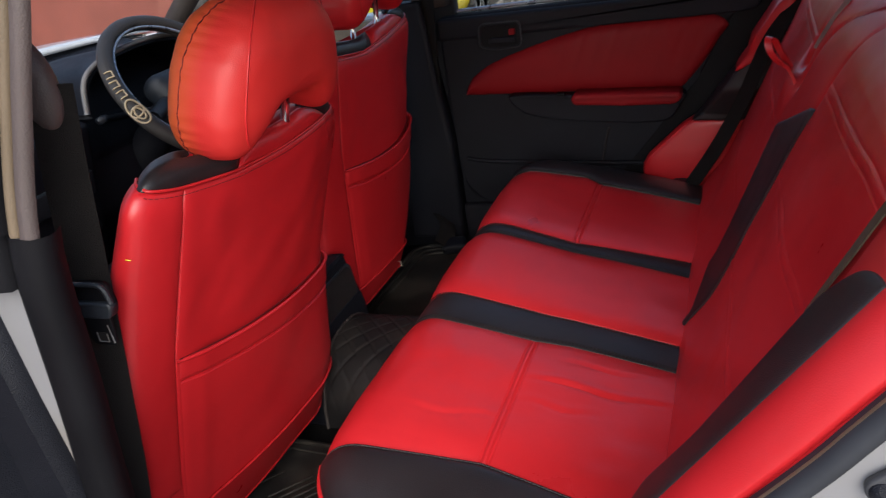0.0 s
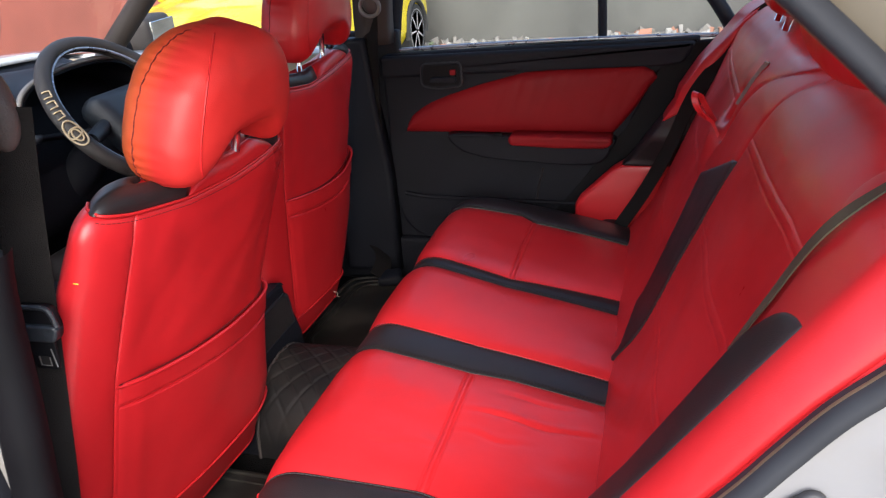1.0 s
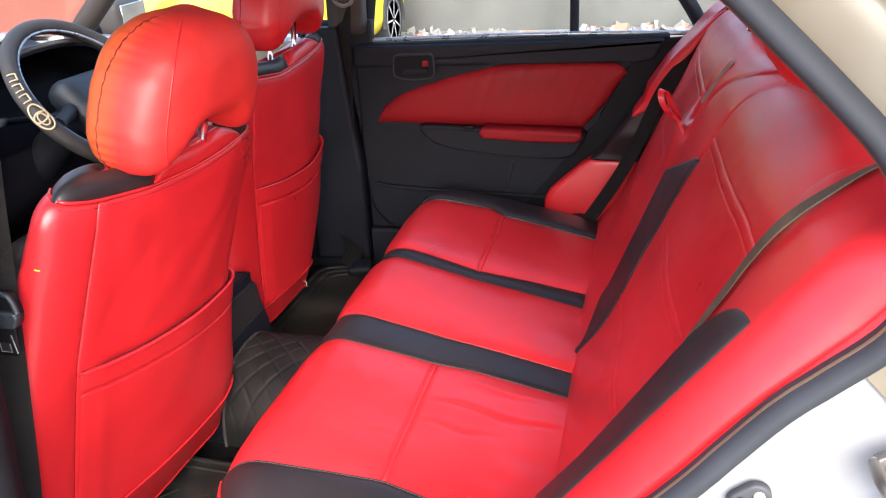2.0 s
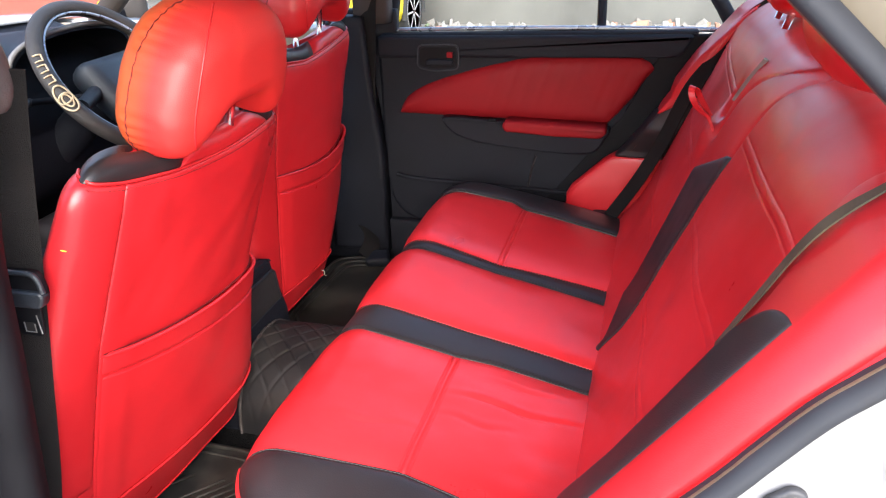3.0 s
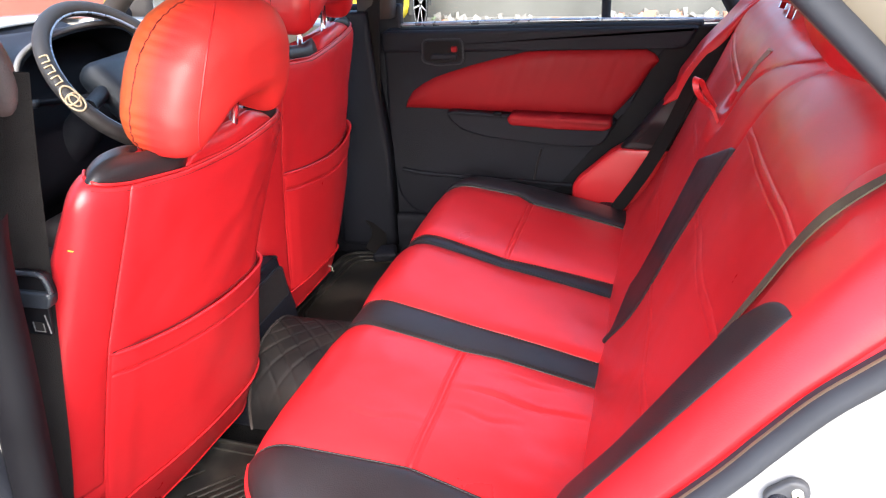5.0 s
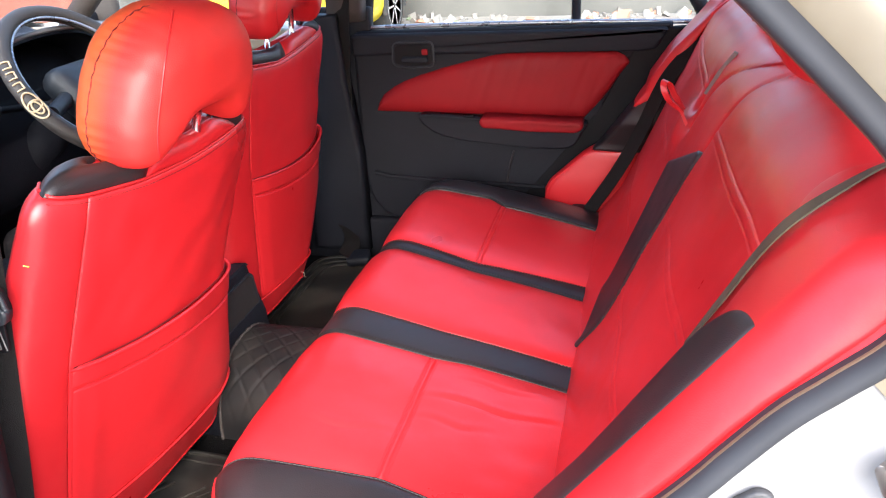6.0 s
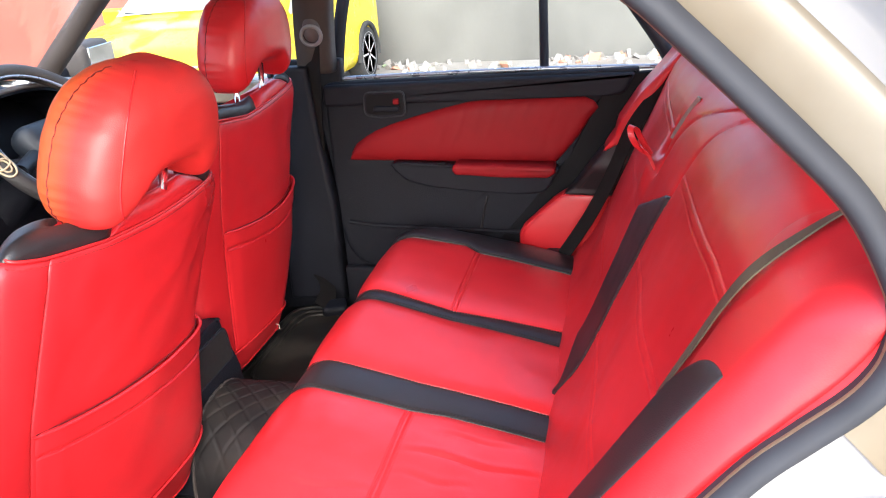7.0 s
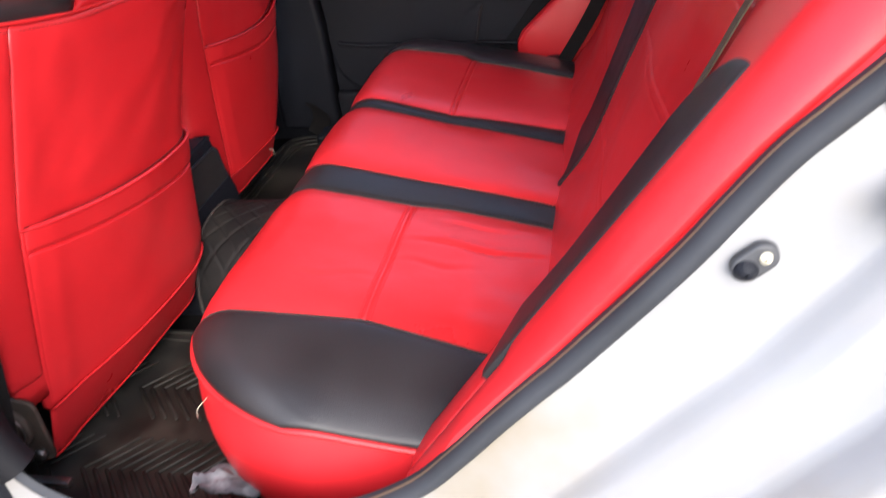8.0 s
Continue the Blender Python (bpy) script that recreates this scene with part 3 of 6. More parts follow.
def back_relief(P):
    """Twin furrows across both halves, the two seams of the sash between them, and the hollow behind the pull loop."""
    X, Z = P[..., 0], P[..., 2]
    right = np.array([c1(w) for w in LEV])[None, :]
    side = np.maximum(clamp01((right + 0.004 - X) / 0.006), clamp01((X - 0.135) / 0.006))
    h = np.zeros(P.shape[:2])
    for z in CROSS:
        d = (np.array(LEV)[None, :] - at_z(z)) / 0.78 * 0.54
        f = 0.0006 * np.exp(-(d / 0.007) ** 2)
        for o in (-0.0068, 0.0068):
            f = f - 0.0007 * np.exp(-((d - o) / 0.0019) ** 2)
        h = h + f * side
    a, b = near_line(P, SEAM_A), near_line(P, SEAM_B)
    fade = clamp01((1.040 - Z) / 0.03)
    h = h - (0.0030 * np.exp(-(a / 0.0030) ** 2) + 0.0020 * np.exp(-(a / 0.012) ** 2)) * fade
    h = h - (0.0036 * np.exp(-(b / 0.0032) ** 2) + 0.0028 * np.exp(-(b / 0.014) ** 2)) * fade
    # the skin dives under the bolster at the near shoulder
    h = h - 0.035 * clamp01((-0.562 - X) / 0.04) * clamp01((Z - 0.88) / 0.03) * clamp01((0.99 - Z) / 0.03)
    h = h - 0.030 * np.exp(-((X - 0.128) / 0.013) ** 2 - ((Z - 0.900) / 0.022) ** 2)
    # the folded armrest bellies out below the loop
    h = h + 0.010 * np.exp(-((X - 0.165) / 0.040) ** 2 - ((Z - 0.840) / 0.040) ** 2) * clamp01((X - 0.105) / 0.02)
    return h


sewn("red_back_panel", raised, lambda w: float(np.interp(w, [at_z(0.94), at_z(0.985)], [-0.615, -0.672])), lambda w: 0.575, 0, 1, RED, rear_back, 400, 0, 0.006, 0.020, OUTB, wrinkle=0.0013, seed=11, relief=back_relief, levels=LEV)
# black stripe with a slanted top


def slanted(x, w):
    """The stripe's levels climb towards the door as its top edge does."""
    x, w = np.asarray(x, float), np.asarray(w, float)
    k = clamp01((0.105 - x) / 0.19)
    return backrest(x, w + (at_z(0.872) - at_z(0.790)) * k * clamp01((w - at_z(0.60)) / 0.2) * clamp01((1.0 - w) / 0.3)) + np.array([0, 0.0075, 0.003])


Z_TOP = at_z(0.790)
sewn("black_centre_stripe", slanted, lambda w: c1(w + 0.05), c2, at_z(0.47), Z_TOP, BLACK, rear_back, 30, 50, 0.0025, 0.006, OUTB, label="black vinyl centre stripe", wrinkle=0.0008, seed=31)
# the side bolsters between the backrest and the doors, each with a black band
def bolster_at(side):
    """side -1: at the open door; +1: at the far door. a runs across from the backrest to the door seal, z up."""
    def S(a, z):
        a, z = np.asarray(a, float), np.asarray(z, float)
        crest = 0.056 - 0.735 * (z - 0.64)
        crest = np.where(z < 0.64, 0.056 + 1.0 * (0.64 - z) * 0.72, crest)
        if side > 0:
            crest = np.where(z < 0.66, np.interp(z, [0.50, 0.541, 0.563, 0.632, 0.66], [0.172, 0.170, 0.158, 0.083, 0.041]), crest)
            crest = crest + np.interp(z, [0.66, 0.80, 0.83, 0.893, 0.95, 1.0], [0.0, 0.003, 0.017, 0.022, 0.014, 0.010])
        xi = np.interp(z, [0.50, 0.60, 0.66, 0.74, 0.92, 1.0], [-0.615, -0.612, -0.606, -0.610, -0.578, -0.56])
        if side > 0:
            xi = np.where(z < 0.72, np.interp(z, [0.50, 0.66, 0.72], [-0.648, -0.642, -0.610]), xi)
        xo = -0.704 + 0 * z
        yo = np.interp(z, [0.50, 0.60, 0.646, 0.734, 0.817, 0.888, 0.921, 0.952, 0.975, 1.0, 1.05], [0.16, 0.10, 0.060, -0.020, -0.096, -0.153, -0.185, -0.215, -0.231, -0.238, -0.235])
        yo = yo - 0.010 * clamp01((0.86 - z) / 0.14) * clamp01((z - 0.50) / 0.06)
        yi = np.maximum(crest - 0.003, back_plane(z) - 0.004)
        tuck = clamp01((z - 0.855) / 0.075) if side < 0 else 0.0 * z
        xi = xi + (-0.535 - xi) * tuck
        yi = yi + (back_plane(z) - 0.002 - yi) * tuck
        xc = -0.660 + 0 * z
        roll = clamp01((z - 0.97) / 0.07) * np.pi / 2
        k1, k2 = clamp01(a / 0.5), clamp01((a - 0.5) / 0.5)
        x = xi + (xc - xi) * k1 + (xo - xc) * k2
        y = yi + (crest - yi) * np.sin(k1 * np.pi / 2) + (yo - crest) * (1 - np.cos(k2 * np.pi / 2)) * 1.0
        y = y - 0.055 * (1 - np.cos(roll))
        z = np.where(z > 0.97, 0.97 + 0.052 * np.sin(roll), z)
        if side > 0:
            x = 2 * MID - x
        return np.stack([x, y, z], -1)
    return S


for side in (-1, 1):
    S = bolster_at(side)
    # solid core
    A, Z = np.meshgrid(np.linspace(0, 1, 14), np.linspace(0.47, 1.04, 30), indexing="ij")
    P = S(A, Z) - np.array([0, 0.012, 0.006])
    Q = P.copy()
    Q[:, :, 1] -= 0.12
    k = 14 * 30
    faces = grid_faces(14, 30) + [f[::-1] for f in grid_faces(14, 30, base=k)]
    for i in range(13):
        faces += [(i * 30, (i + 1) * 30, k + (i + 1) * 30, k + i * 30), (i * 30 + 29, k + i * 30 + 29, k + (i + 1) * 30 + 29, (i + 1) * 30 + 29)]
    bol = put_mesh("side_bolster", list(P.reshape(-1, 3)) + list(Q.reshape(-1, 3)), faces, RED, sofa)
    out = (0, 1, 0.5)
    if side < 0:
        sewn("red_outer_panel", S, lambda z: float(np.interp(z, [0.50, 0.66, 0.70], [0.5, 0.5, 0.0])), lambda z: 1.0, 0.50, 1.04, RED, bol, 40, 90, 0.006, 0.012, out)

        def banded(a, z):
            """The band lies on the red skin; its top is cut round, lower towards the backrest."""
            a, z = np.asarray(a, float), np.asarray(z, float)
            cut = 0.056 * clamp01(1 - a / 0.5) ** 1.7 * clamp01((z - 0.78) / 0.14)
            return S(a, z - cut) + np.array([0, 0.0050, 0.0030])
        sewn("black_band", banded, lambda z: float(np.interp(z, [0.632, 0.68], [0.45, 0.0])), lambda z: 0.5, 0.632, 0.922, BLACK, bol, 20, 50, 0.003, 0.005, out, label="black vinyl band")
        sewn("red_inner_panel", S, lambda z: 0.0, lambda z: float(np.interp(z, [0.632, 0.68], [0.45, 0.02])), 0.50, 0.68, RED, bol, 12, 24, 0.003, 0.008, out)
    else:
        sewn("red_outer_panel", S, lambda z: 0.0, lambda z: 1.0, 0.762, 1.04, RED, bol, 26, 50, 0.004, 0.010, out)
        sewn("black_band", S, lambda z: 0.0, lambda z: 1.0, 0.648, 0.762, BLACK, bol, 26, 30, 0.004, 0.010, out, label="black vinyl band")
        sewn("red_inner_panel", S, lambda z: 0.0, lambda z: 1.0, 0.50, 0.648, RED, bol, 26, 30, 0.004, 0.010, out)
    # the wall that faces the middle of the bench: red below, black above

    def wall(k, z):
        z = np.asarray(z, float)
        e = S(np.zeros_like(z), z)
        y = e[..., 1] + (back_plane(z) - 0.01 - e[..., 1]) * k
        x = e[..., 0] + (-side) * 0.012 * np.sin(np.pi * np.asarray(k) * 0.5)
        return np.stack([x, y, z], -1)
    inn = (-side, 0.2, 0.1)
    sewn("red_wall", wall, lambda z: 0.0, lambda z: 1.0, 0.48, 0.645, RED, bol, 10, 24, 0.002, 0.006, inn)
    top_z = 0.868 if side < 0 else 0.917
    if side < 0:
        sewn("red_upper_wall", wall, lambda z: 0.0, lambda z: 1.0, top_z, 0.93, RED, bol, 10, 14, 0.002, 0.006, inn)
    else:
        sewn("red_upper_wall", lambda k, z: wall(k, z) + np.array([-0.004, 0.002, 0.0]), lambda z: -0.02, lambda z: float(np.interp(z, [0.762, 0.80, 0.95], [0.06, 0.58, 0.66])), 0.762, 1.0, RED, bol, 12, 30, 0.003, 0.006, inn)
    sewn("black_wall", wall, lambda z: 0.0, lambda z: 1.0, 0.645, top_z, BLACK, bol, 10, 30, 0.002, 0.006, inn, label="black vinyl wall")


# ---------------------------------------------------------------- headrests
def headrest(name, centre, half, lean, label, posts, material, seams=True, group="headrests", notch=0.062, taper=0.33):
    """A padded headrest whose lower edge arches up in the middle; half = half width, depth, height."""
    top = thing(name, label, "headrest", group)
    M = pose(*centre, lean, 0, 0)
    hx, hy, hz = half
    nt, nphi = 96, 90
    cs = lambda c, e: math.copysign(abs(c) ** e, c)  # rounded box

    def skin_at(th, ph, out=0.0):
        x = hx * cs(math.cos(ph), 0.60) * cs(math.cos(th), 0.52)
        y = hy * cs(math.cos(ph), 0.62) * cs(math.sin(th), 0.56)
        z = hz * cs(math.sin(ph), 0.72)
        f = clamp01((-z / hz + 0.15) / 1.1)
        z += notch * math.exp(-(x / (0.56 * hx)) ** 4) * float(f)
        x *= 1 - taper * ((z / hz + 1) / 2) ** 2
        y *= 1 - 0.10 * (x / hx) ** 2
        pull = 0.0011 * math.sin(ph * 46) * math.exp(-(((th % 6.2832) - 2.985) / 0.16) ** 2) if seams else 0.0
        r = pull + 0.0016 * (noise.noise((x * 22, y * 22, z * 22)) + 0.6 * noise.noise((x * 60, y * 40, z * 60)))
        d = Vector((x, y, z))
        return M @ (d + d.normalized() * (r + out))
    verts = []
    for i in range(nphi + 1):
        for j in range(nt):
            verts.append(skin_at(2 * math.pi * j / nt, -math.pi / 2 + math.pi * i / nphi))
    put_mesh("pad", verts, [f[::-1] for f in grid_faces(nphi + 1, nt, wrap_m=True)], material, top)
    if seams:
        tube("seam", [skin_at(radians(-133 - 9 * math.sin(p)), p, 0.0004) for p in np.linspace(-1.3, 1.35, 60)], 0.0012, PIPE, top, 6)
        line = [skin_at(radians(-189), p, 0.0003) for p in np.linspace(-1.3, 1.35, 60)]
        stitches("stitching", line, THREAD_D, top, 0.010, 0.007, 0.0009)
        tube("seam", line, 0.0006, THREAD_D, top, 5)
    for px in posts:
        a = M @ Vector((px, 0.0, -hz * 0.5))
        b = M @ Vector((px, 0.0, -hz - 0.02))
        tube("post", [a, b], 0.006, CHROME, top, 10, label="chrome post")
    return top


# ---------------------------------------------------------------- front seats
def front_seat(cx, y_low, lean, label, group="front seats", cut=0.0, full=False):
    """A covered bucket seat; y_low: where the backrest's rear face stands at z = 0.43; lean: degrees backwards."""
    seat = thing("bucket_seat", label, "car seat", group)
    M = pose(cx, y_low, 0.43, lean, 0, 0)  # local: x across, y forward, z up the back
    HT, DEP = 0.576 - cut, 0.060

    def half_width(w):
        return np.interp(w, [-0.12, 0.0, 0.15, 0.36, 0.45, 0.52, 0.59], [0.242, 0.258, 0.260, 0.256, 0.250, 0.241, 0.222])

    def S(th, w):
        """The backrest's skin: th round it (0 = middle of the rear, + towards the car's right), w up."""
        th, w = np.asarray(th, float), np.asarray(w, float)
        a = half_width(w)
        t = clamp01((w - 0.515 + cut) / (HT - 0.515 + cut))
        cap = (1 - t ** 2.6) ** (1 / 2.6)
        t2 = clamp01((w - 0.51 + cut) / (HT - 0.51 + cut))
        a = a * (0.45 + 0.55 * cap)
        deep = np.interp(w, [-0.12, 0.22, 0.40, 0.50, 0.59], [DEP, DEP, 0.052, 0.042, 0.038])
        b = deep * (0.02 + 0.98 * (1 - t2 ** 2.0) ** 0.5)
        n = 4.0
        x = a * np.sign(np.sin(th)) * np.abs(np.sin(th)) ** (2 / n)
        if full:
            x = np.where(x > 0, x * np.interp(w, [-0.08, -0.03, 0.0, 0.03, 0.07, 0.12, 0.17, 0.29, 0.36, 0.50], [0.06, 0.14, 0.24, 0.36, 0.50, 0.62, 0.70, 0.75, 0.79, 0.93]), x)
        y = -b * np.sign(np.cos(th)) * np.abs(np.cos(th)) ** (2 / n)
        y = y + deep + 0.045 * (w / 0.5) * (w / 0.5 - 1) * -1 * 0.35
        y = y + 0.010 * np.cos(np.pi * np.clip(x / 0.25, -1, 1)) * -0.5
        if not full:
            y = y - 0.034 * clamp01((x + 0.12) / 0.30) * clamp01((0.27 - w) / 0.22) ** 1.3
        if not full:
            # the outer side draws in towards the front
            y0 = np.interp(w, [0.0, 0.13, 0.27, 0.45, 0.57], [0.004, 0.012, 0.032, 0.049, 0.033])
            x = np.where(x < -0.1, x + 0.11 * clamp01((y - y0) / 0.085), x)
            rise = np.interp(x, [-0.26, -0.18, -0.08, 0.04, 0.22], [0.025, 0.007, -0.008, -0.017, -0.024])
        else:
            rise = np.interp(x, [-0.23, -0.07, 0.22], [0.008, -0.012, 0.010])
        P = np.stack([x, y, w + rise * clamp01((w - 0.36) / 0.17)], -1)
        R = np.array(M.to_3x3())
        return P @ R.T + np.array(M.translation)

    def th_of(x, a=0.25):
        return math.asin(max(-1, min(1, math.copysign(abs(x / a) ** 2.0, x))))
    def side_seam(w):
        return th_of(float(np.interp(w, [0.0, 0.33, 0.55], [-0.172, -0.188, -0.178])), float(half_width(w)))
    T1 = side_seam(0.3)
    TL, TR = -2.2, 2.2
    WS, WT = 0.548 - cut, 0.574 - cut
    T0 = -1.5 if full else T1 + 0.02
    ws = lambda th: WS
    back = (0, -1, 0.3)

    def th_u(u):
        """Even steps u across the back, 1 at its corners."""
        u = np.asarray(u, float)
        return np.where(np.abs(u) <= 1, np.arcsin(np.clip(np.sign(u) * u * u, -1, 1)), np.sign(u) * (np.pi / 2 + np.abs(u) - 1))

    def u_th(th):
        return math.copysign(math.sqrt(math.sin(abs(th))) if abs(th) <= math.pi / 2 else 1 + abs(th) - math.pi / 2, th)

    def T(f, a0, a1, w0, w1, *args, **kw):
        return sewn(f, S, a0, a1, w0, w1, *args, **kw)
    T("red_side_panel", lambda w: TL, side_seam, 0.0 if full else 0.078, WS, RED, seat, 40, 60, 0.0028, 0.007, (-1, -1, 0), wrinkle=0.0022, seed=41)
    T("red_rear_panel", side_seam, lambda w: TR, 0.0, WS, RED, seat, 60, 60, 0.0028, 0.007, back, wrinkle=0.0040, seed=42)
    # the cap over the top: black shoulders beside a red middle
    TB1, TB2 = th_of(-0.03 if full else -0.085), th_of(0.20)
    T("black_shoulder", lambda w: TL, lambda w: float(np.interp(w, [WS, WT], [TB1, TB1 * 0.6])), WS, WT, BLACK, seat, 30, 22, 0.006, 0.012, (-0.6, -0.3, 1), label="black vinyl shoulder")
    T("red_cap", lambda w: float(np.interp(w, [WS, WT], [TB1, TB1 * 0.6])), lambda w: float(np.interp(w, [WS, WT], [TB2, TB2 * 0.9])), WS, WT, RED, seat, 22, 22, 0.006, 0.012, back)
    T("black_shoulder", lambda w: float(np.interp(w, [WS, WT], [TB2, TB2 * 0.9])), lambda w: TR, WS, WT, BLACK, seat, 30, 22, 0.006, 0.012, (0.6, -0.3, 1), label="black vinyl shoulder")
    ths = th_u(np.linspace(-1.18, 1.18, 120))
    tube("piping", S(ths, np.full(120, WS)) + np.array([0, -0.001, 0.001]), 0.0019, PIPE, seat, 6)
    stitches("stitching", S(ths, np.full(120, WS - 0.0065)) + np.array([0, -0.0032, 0.0]), THREAD_D, seat, 0.0065, 0.0045, 0.0005)
    # map pocket: a second layer with a folded hem

    def hem(th):
        x = clamp01((0.256 * math.copysign(abs(math.sin(th)) ** 0.5, th) + 0.19) / 0.44)
        return (0.288 if full else 0.316 - 0.086 * x) - (0.022 if full else 0.008) * math.sin(math.pi * x)

    def fold_drop(th):
        x = clamp01((0.256 * math.copysign(abs(math.sin(th)) ** 0.5, th) + 0.19) / 0.44)
        return 0.034 + 0.016 * x
    nP, mP = 60, 36
    P = np.zeros((nP, mP, 3))
    U1 = u_th(1.45)
    ov = [float(th_u(u)) for u in np.linspace(u_th(th_of(-0.184, 0.256)), U1, nP)]
    for i, th in enumerate(ov):
        top_w = float(hem(th))
        crease = top_w - fold_drop(th)
        w = np.concatenate([np.linspace(0.012, crease - 0.012, 13), crease + np.linspace(-0.009, 0.009, 13), np.linspace(crease + 0.012, top_w, 10)])
        q = i / (nP - 1)
        rise = (w - 0.012) / (top_w - 0.012)
        base = S(np.array([float(th_u((u_th(side_seam(v)) + 0.006) * (1 - q) + U1 * q)) for v in w]), w)
        lift = (0.0075 + 0.005 * math.sin(math.pi * q) * rise ** 2) * min(1, i / 5) - (0.004 if i == 0 else 0)
        # the folded top stands proud of the sheet below its seam
        fold = 0.0055 * np.exp(-((w - crease) / 0.0024) ** 2) - 0.0025 * clamp01((w - crease) / 0.008) * clamp01((top_w + 0.006 - w) / 0.012)
        sag = 0.0022 * np.array([noise.noise((q * 4 + 3, v * 14, 0.4 if full else 5.4)) for v in w]) * math.sin(math.pi * q)
        nrm = np.array([math.sin(th) * 0.5, -1.0, 0.25])
        nrm /= np.linalg.norm(nrm)
        P[i] = base + nrm * (lift - fold * min(1, (i + 1) / 4) + sag)[:, None]
    Q = P + np.array([0, 0.003, 0])
    k = nP * mP
    faces = grid_faces(nP, mP) + [f[::-1] for f in grid_faces(nP, mP, base=k)]
    for i in range(nP - 1):
        faces.append((i * mP + mP - 1, (i + 1) * mP + mP - 1, k + (i + 1) * mP + mP - 1, k + i * mP + mP - 1))
    for j in range(mP - 1):
        faces += [(j, j + 1, k + j + 1, k + j), ((nP - 1) * mP + j + 1, (nP - 1) * mP + j, k + (nP - 1) * mP + j, k + (nP - 1) * mP + j + 1)]
    pocket = put_mesh("map_pocket", list(P.reshape(-1, 3)) + list(Q.reshape(-1, 3)), faces, RED, seat)
    tube("hem", P[:, -1] + np.array([0, -0.001, 0.001]), 0.0030, RED, pocket, 8)
    # dark line laid above the hem for the shade in the pocket's mouth
    tube("opening_shade", S(np.array(ov), np.array([float(hem(v)) for v in ov]) + 0.004) + np.array([0, -0.002, 0]), 0.0008, THREAD_D, pocket, 6)
    # skirt hanging below the backrest
    nS = 40
    rows = []
    for q in np.linspace(0, 1, 8):
        ths2 = th_u(np.linspace(u_th(T0), u_th(1.5), nS))
        fr = np.linspace(0, 1, nS)
        r = S(ths2, 0.014 - ((0.05 if full else 0.098) - (0.0 if full else 0.030) * fr) * q)
        r[:, 1] += 0.010 * q - 0.008 + 0.004 * np.sin(ths2 * 6 + 1) * q
        rows.append(r)
    P = np.array(rows)
    Q = P + np.array([0, 0.003, 0])
    k = 8 * nS
    faces = [f[::-1] for f in grid_faces(8, nS)] + grid_faces(8, nS, base=k) + [(7 * nS + j, 7 * nS + j + 1, k + 7 * nS + j + 1, k + 7 * nS + j) for j in range(nS - 1)]
    faces += [(i * nS, (i + 1) * nS, k + (i + 1) * nS, k + i * nS) for i in range(7)]
    skirt = put_mesh("skirt", list(P.reshape(-1, 3)) + list(Q.reshape(-1, 3)), faces, RED, seat)
    tube("hem", P[-1], 0.0022, PIPE, skirt, 6)
    tube("hem", P[0] + np.array([0, -0.003, 0.002]), 0.0024, PIPE, skirt, 6)
    if not full:
        ths = np.linspace(-1.33, -1.43, 8)
        tube("thread_mark", S(ths, np.full(8, 0.478)) + np.array([-0.0032, -0.0026, 0]), 0.0007, YELLOW, seat, 6, label="yellow thread mark")
    else:
        tube("loose_thread", smooth_line([(cx - 0.018, y_low - 0.016, 0.428), (cx - 0.010, y_low - 0.020, 0.422), (cx - 0.014, y_low - 0.022, 0.414), (cx - 0.006, y_low - 0.022, 0.409)], 16), 0.0008, BRASS, seat, 5, label="pale loose thread")
    # core of the backrest
    nC, mC = 60, 34
    TH, W = np.meshgrid(np.linspace(-math.pi, math.pi, nC, endpoint=False), np.concatenate([np.linspace(0.03, 0.46, 16), np.linspace(0.47, HT - 0.0005, 18)]), indexing="ij")
    P = S(TH, W)
    ctr = np.array(M @ Vector((0, DEP, 0.25)))
    P = ctr + (P - ctr) * np.array([0.965, 0.93, 0.975])
    faces = grid_faces(nC, mC, wrap_n=True) + [tuple(i * mC for i in range(nC))[::-1], tuple(i * mC + mC - 1 for i in range(nC))]
    put_mesh("backrest_core", P.reshape(-1, 3), faces, RED, seat)
    # seat cushion, frame and runners
    cw, cl = 0.25, 0.48
    bm = bmesh.new()
    bmesh.ops.create_cube(bm, size=1)
    for v in bm.verts:
        v.co = Vector((v.co.x * 2 * cw, v.co.y * cl, v.co.z * 0.15))
    bmesh.ops.bevel(bm, geom=list(bm.edges), offset=0.05, segments=4, profile=0.6, affect="EDGES")
    bm.transform(pose(cx, y_low + 0.36, 0.50, 6, 0, 0))
    part("cushion", bm, BLACK, seat, "black vinyl seat cushion")
    for sx in (-0.19, 0.19):
        block("runner", (0.035, 0.42, 0.03), (cx + sx, y_low + 0.31, 0.335), PLASTIC, seat, 0.004)
        block("riser", (0.03, 0.30, 0.10), (cx + sx, y_low + 0.24, 0.39), PLASTIC, seat, 0.006)
    # recliner joint beside the lower end
    if not full:
        R = pose(cx - 0.215, y_low + 0.035, 0.452, 0, -90, 0)
        plate("recliner_plate", rounded_outline([(-0.060, -0.050), (0.040, -0.055), (0.052, 0.00), (0.040, 0.055), (-0.060, 0.050)], 0.014, 4), 0.006, R @ Matrix.Translation((0, 0, -0.004)), RUST, seat, 0.0015, 2, "rusty recliner plate")
        lathe("recliner", [(0.001, 0.0), (0.036, 0.0), (0.038, 0.004), (0.036, 0.009), (0.029, 0.010), (0.028, 0.007), (0.021, 0.007), (0.020, 0.014), (0.013, 0.016), (0.012, 0.022), (0.007, 0.024), (0.001, 0.024)], RUST, seat, R, 32, "dull metal recliner joint")
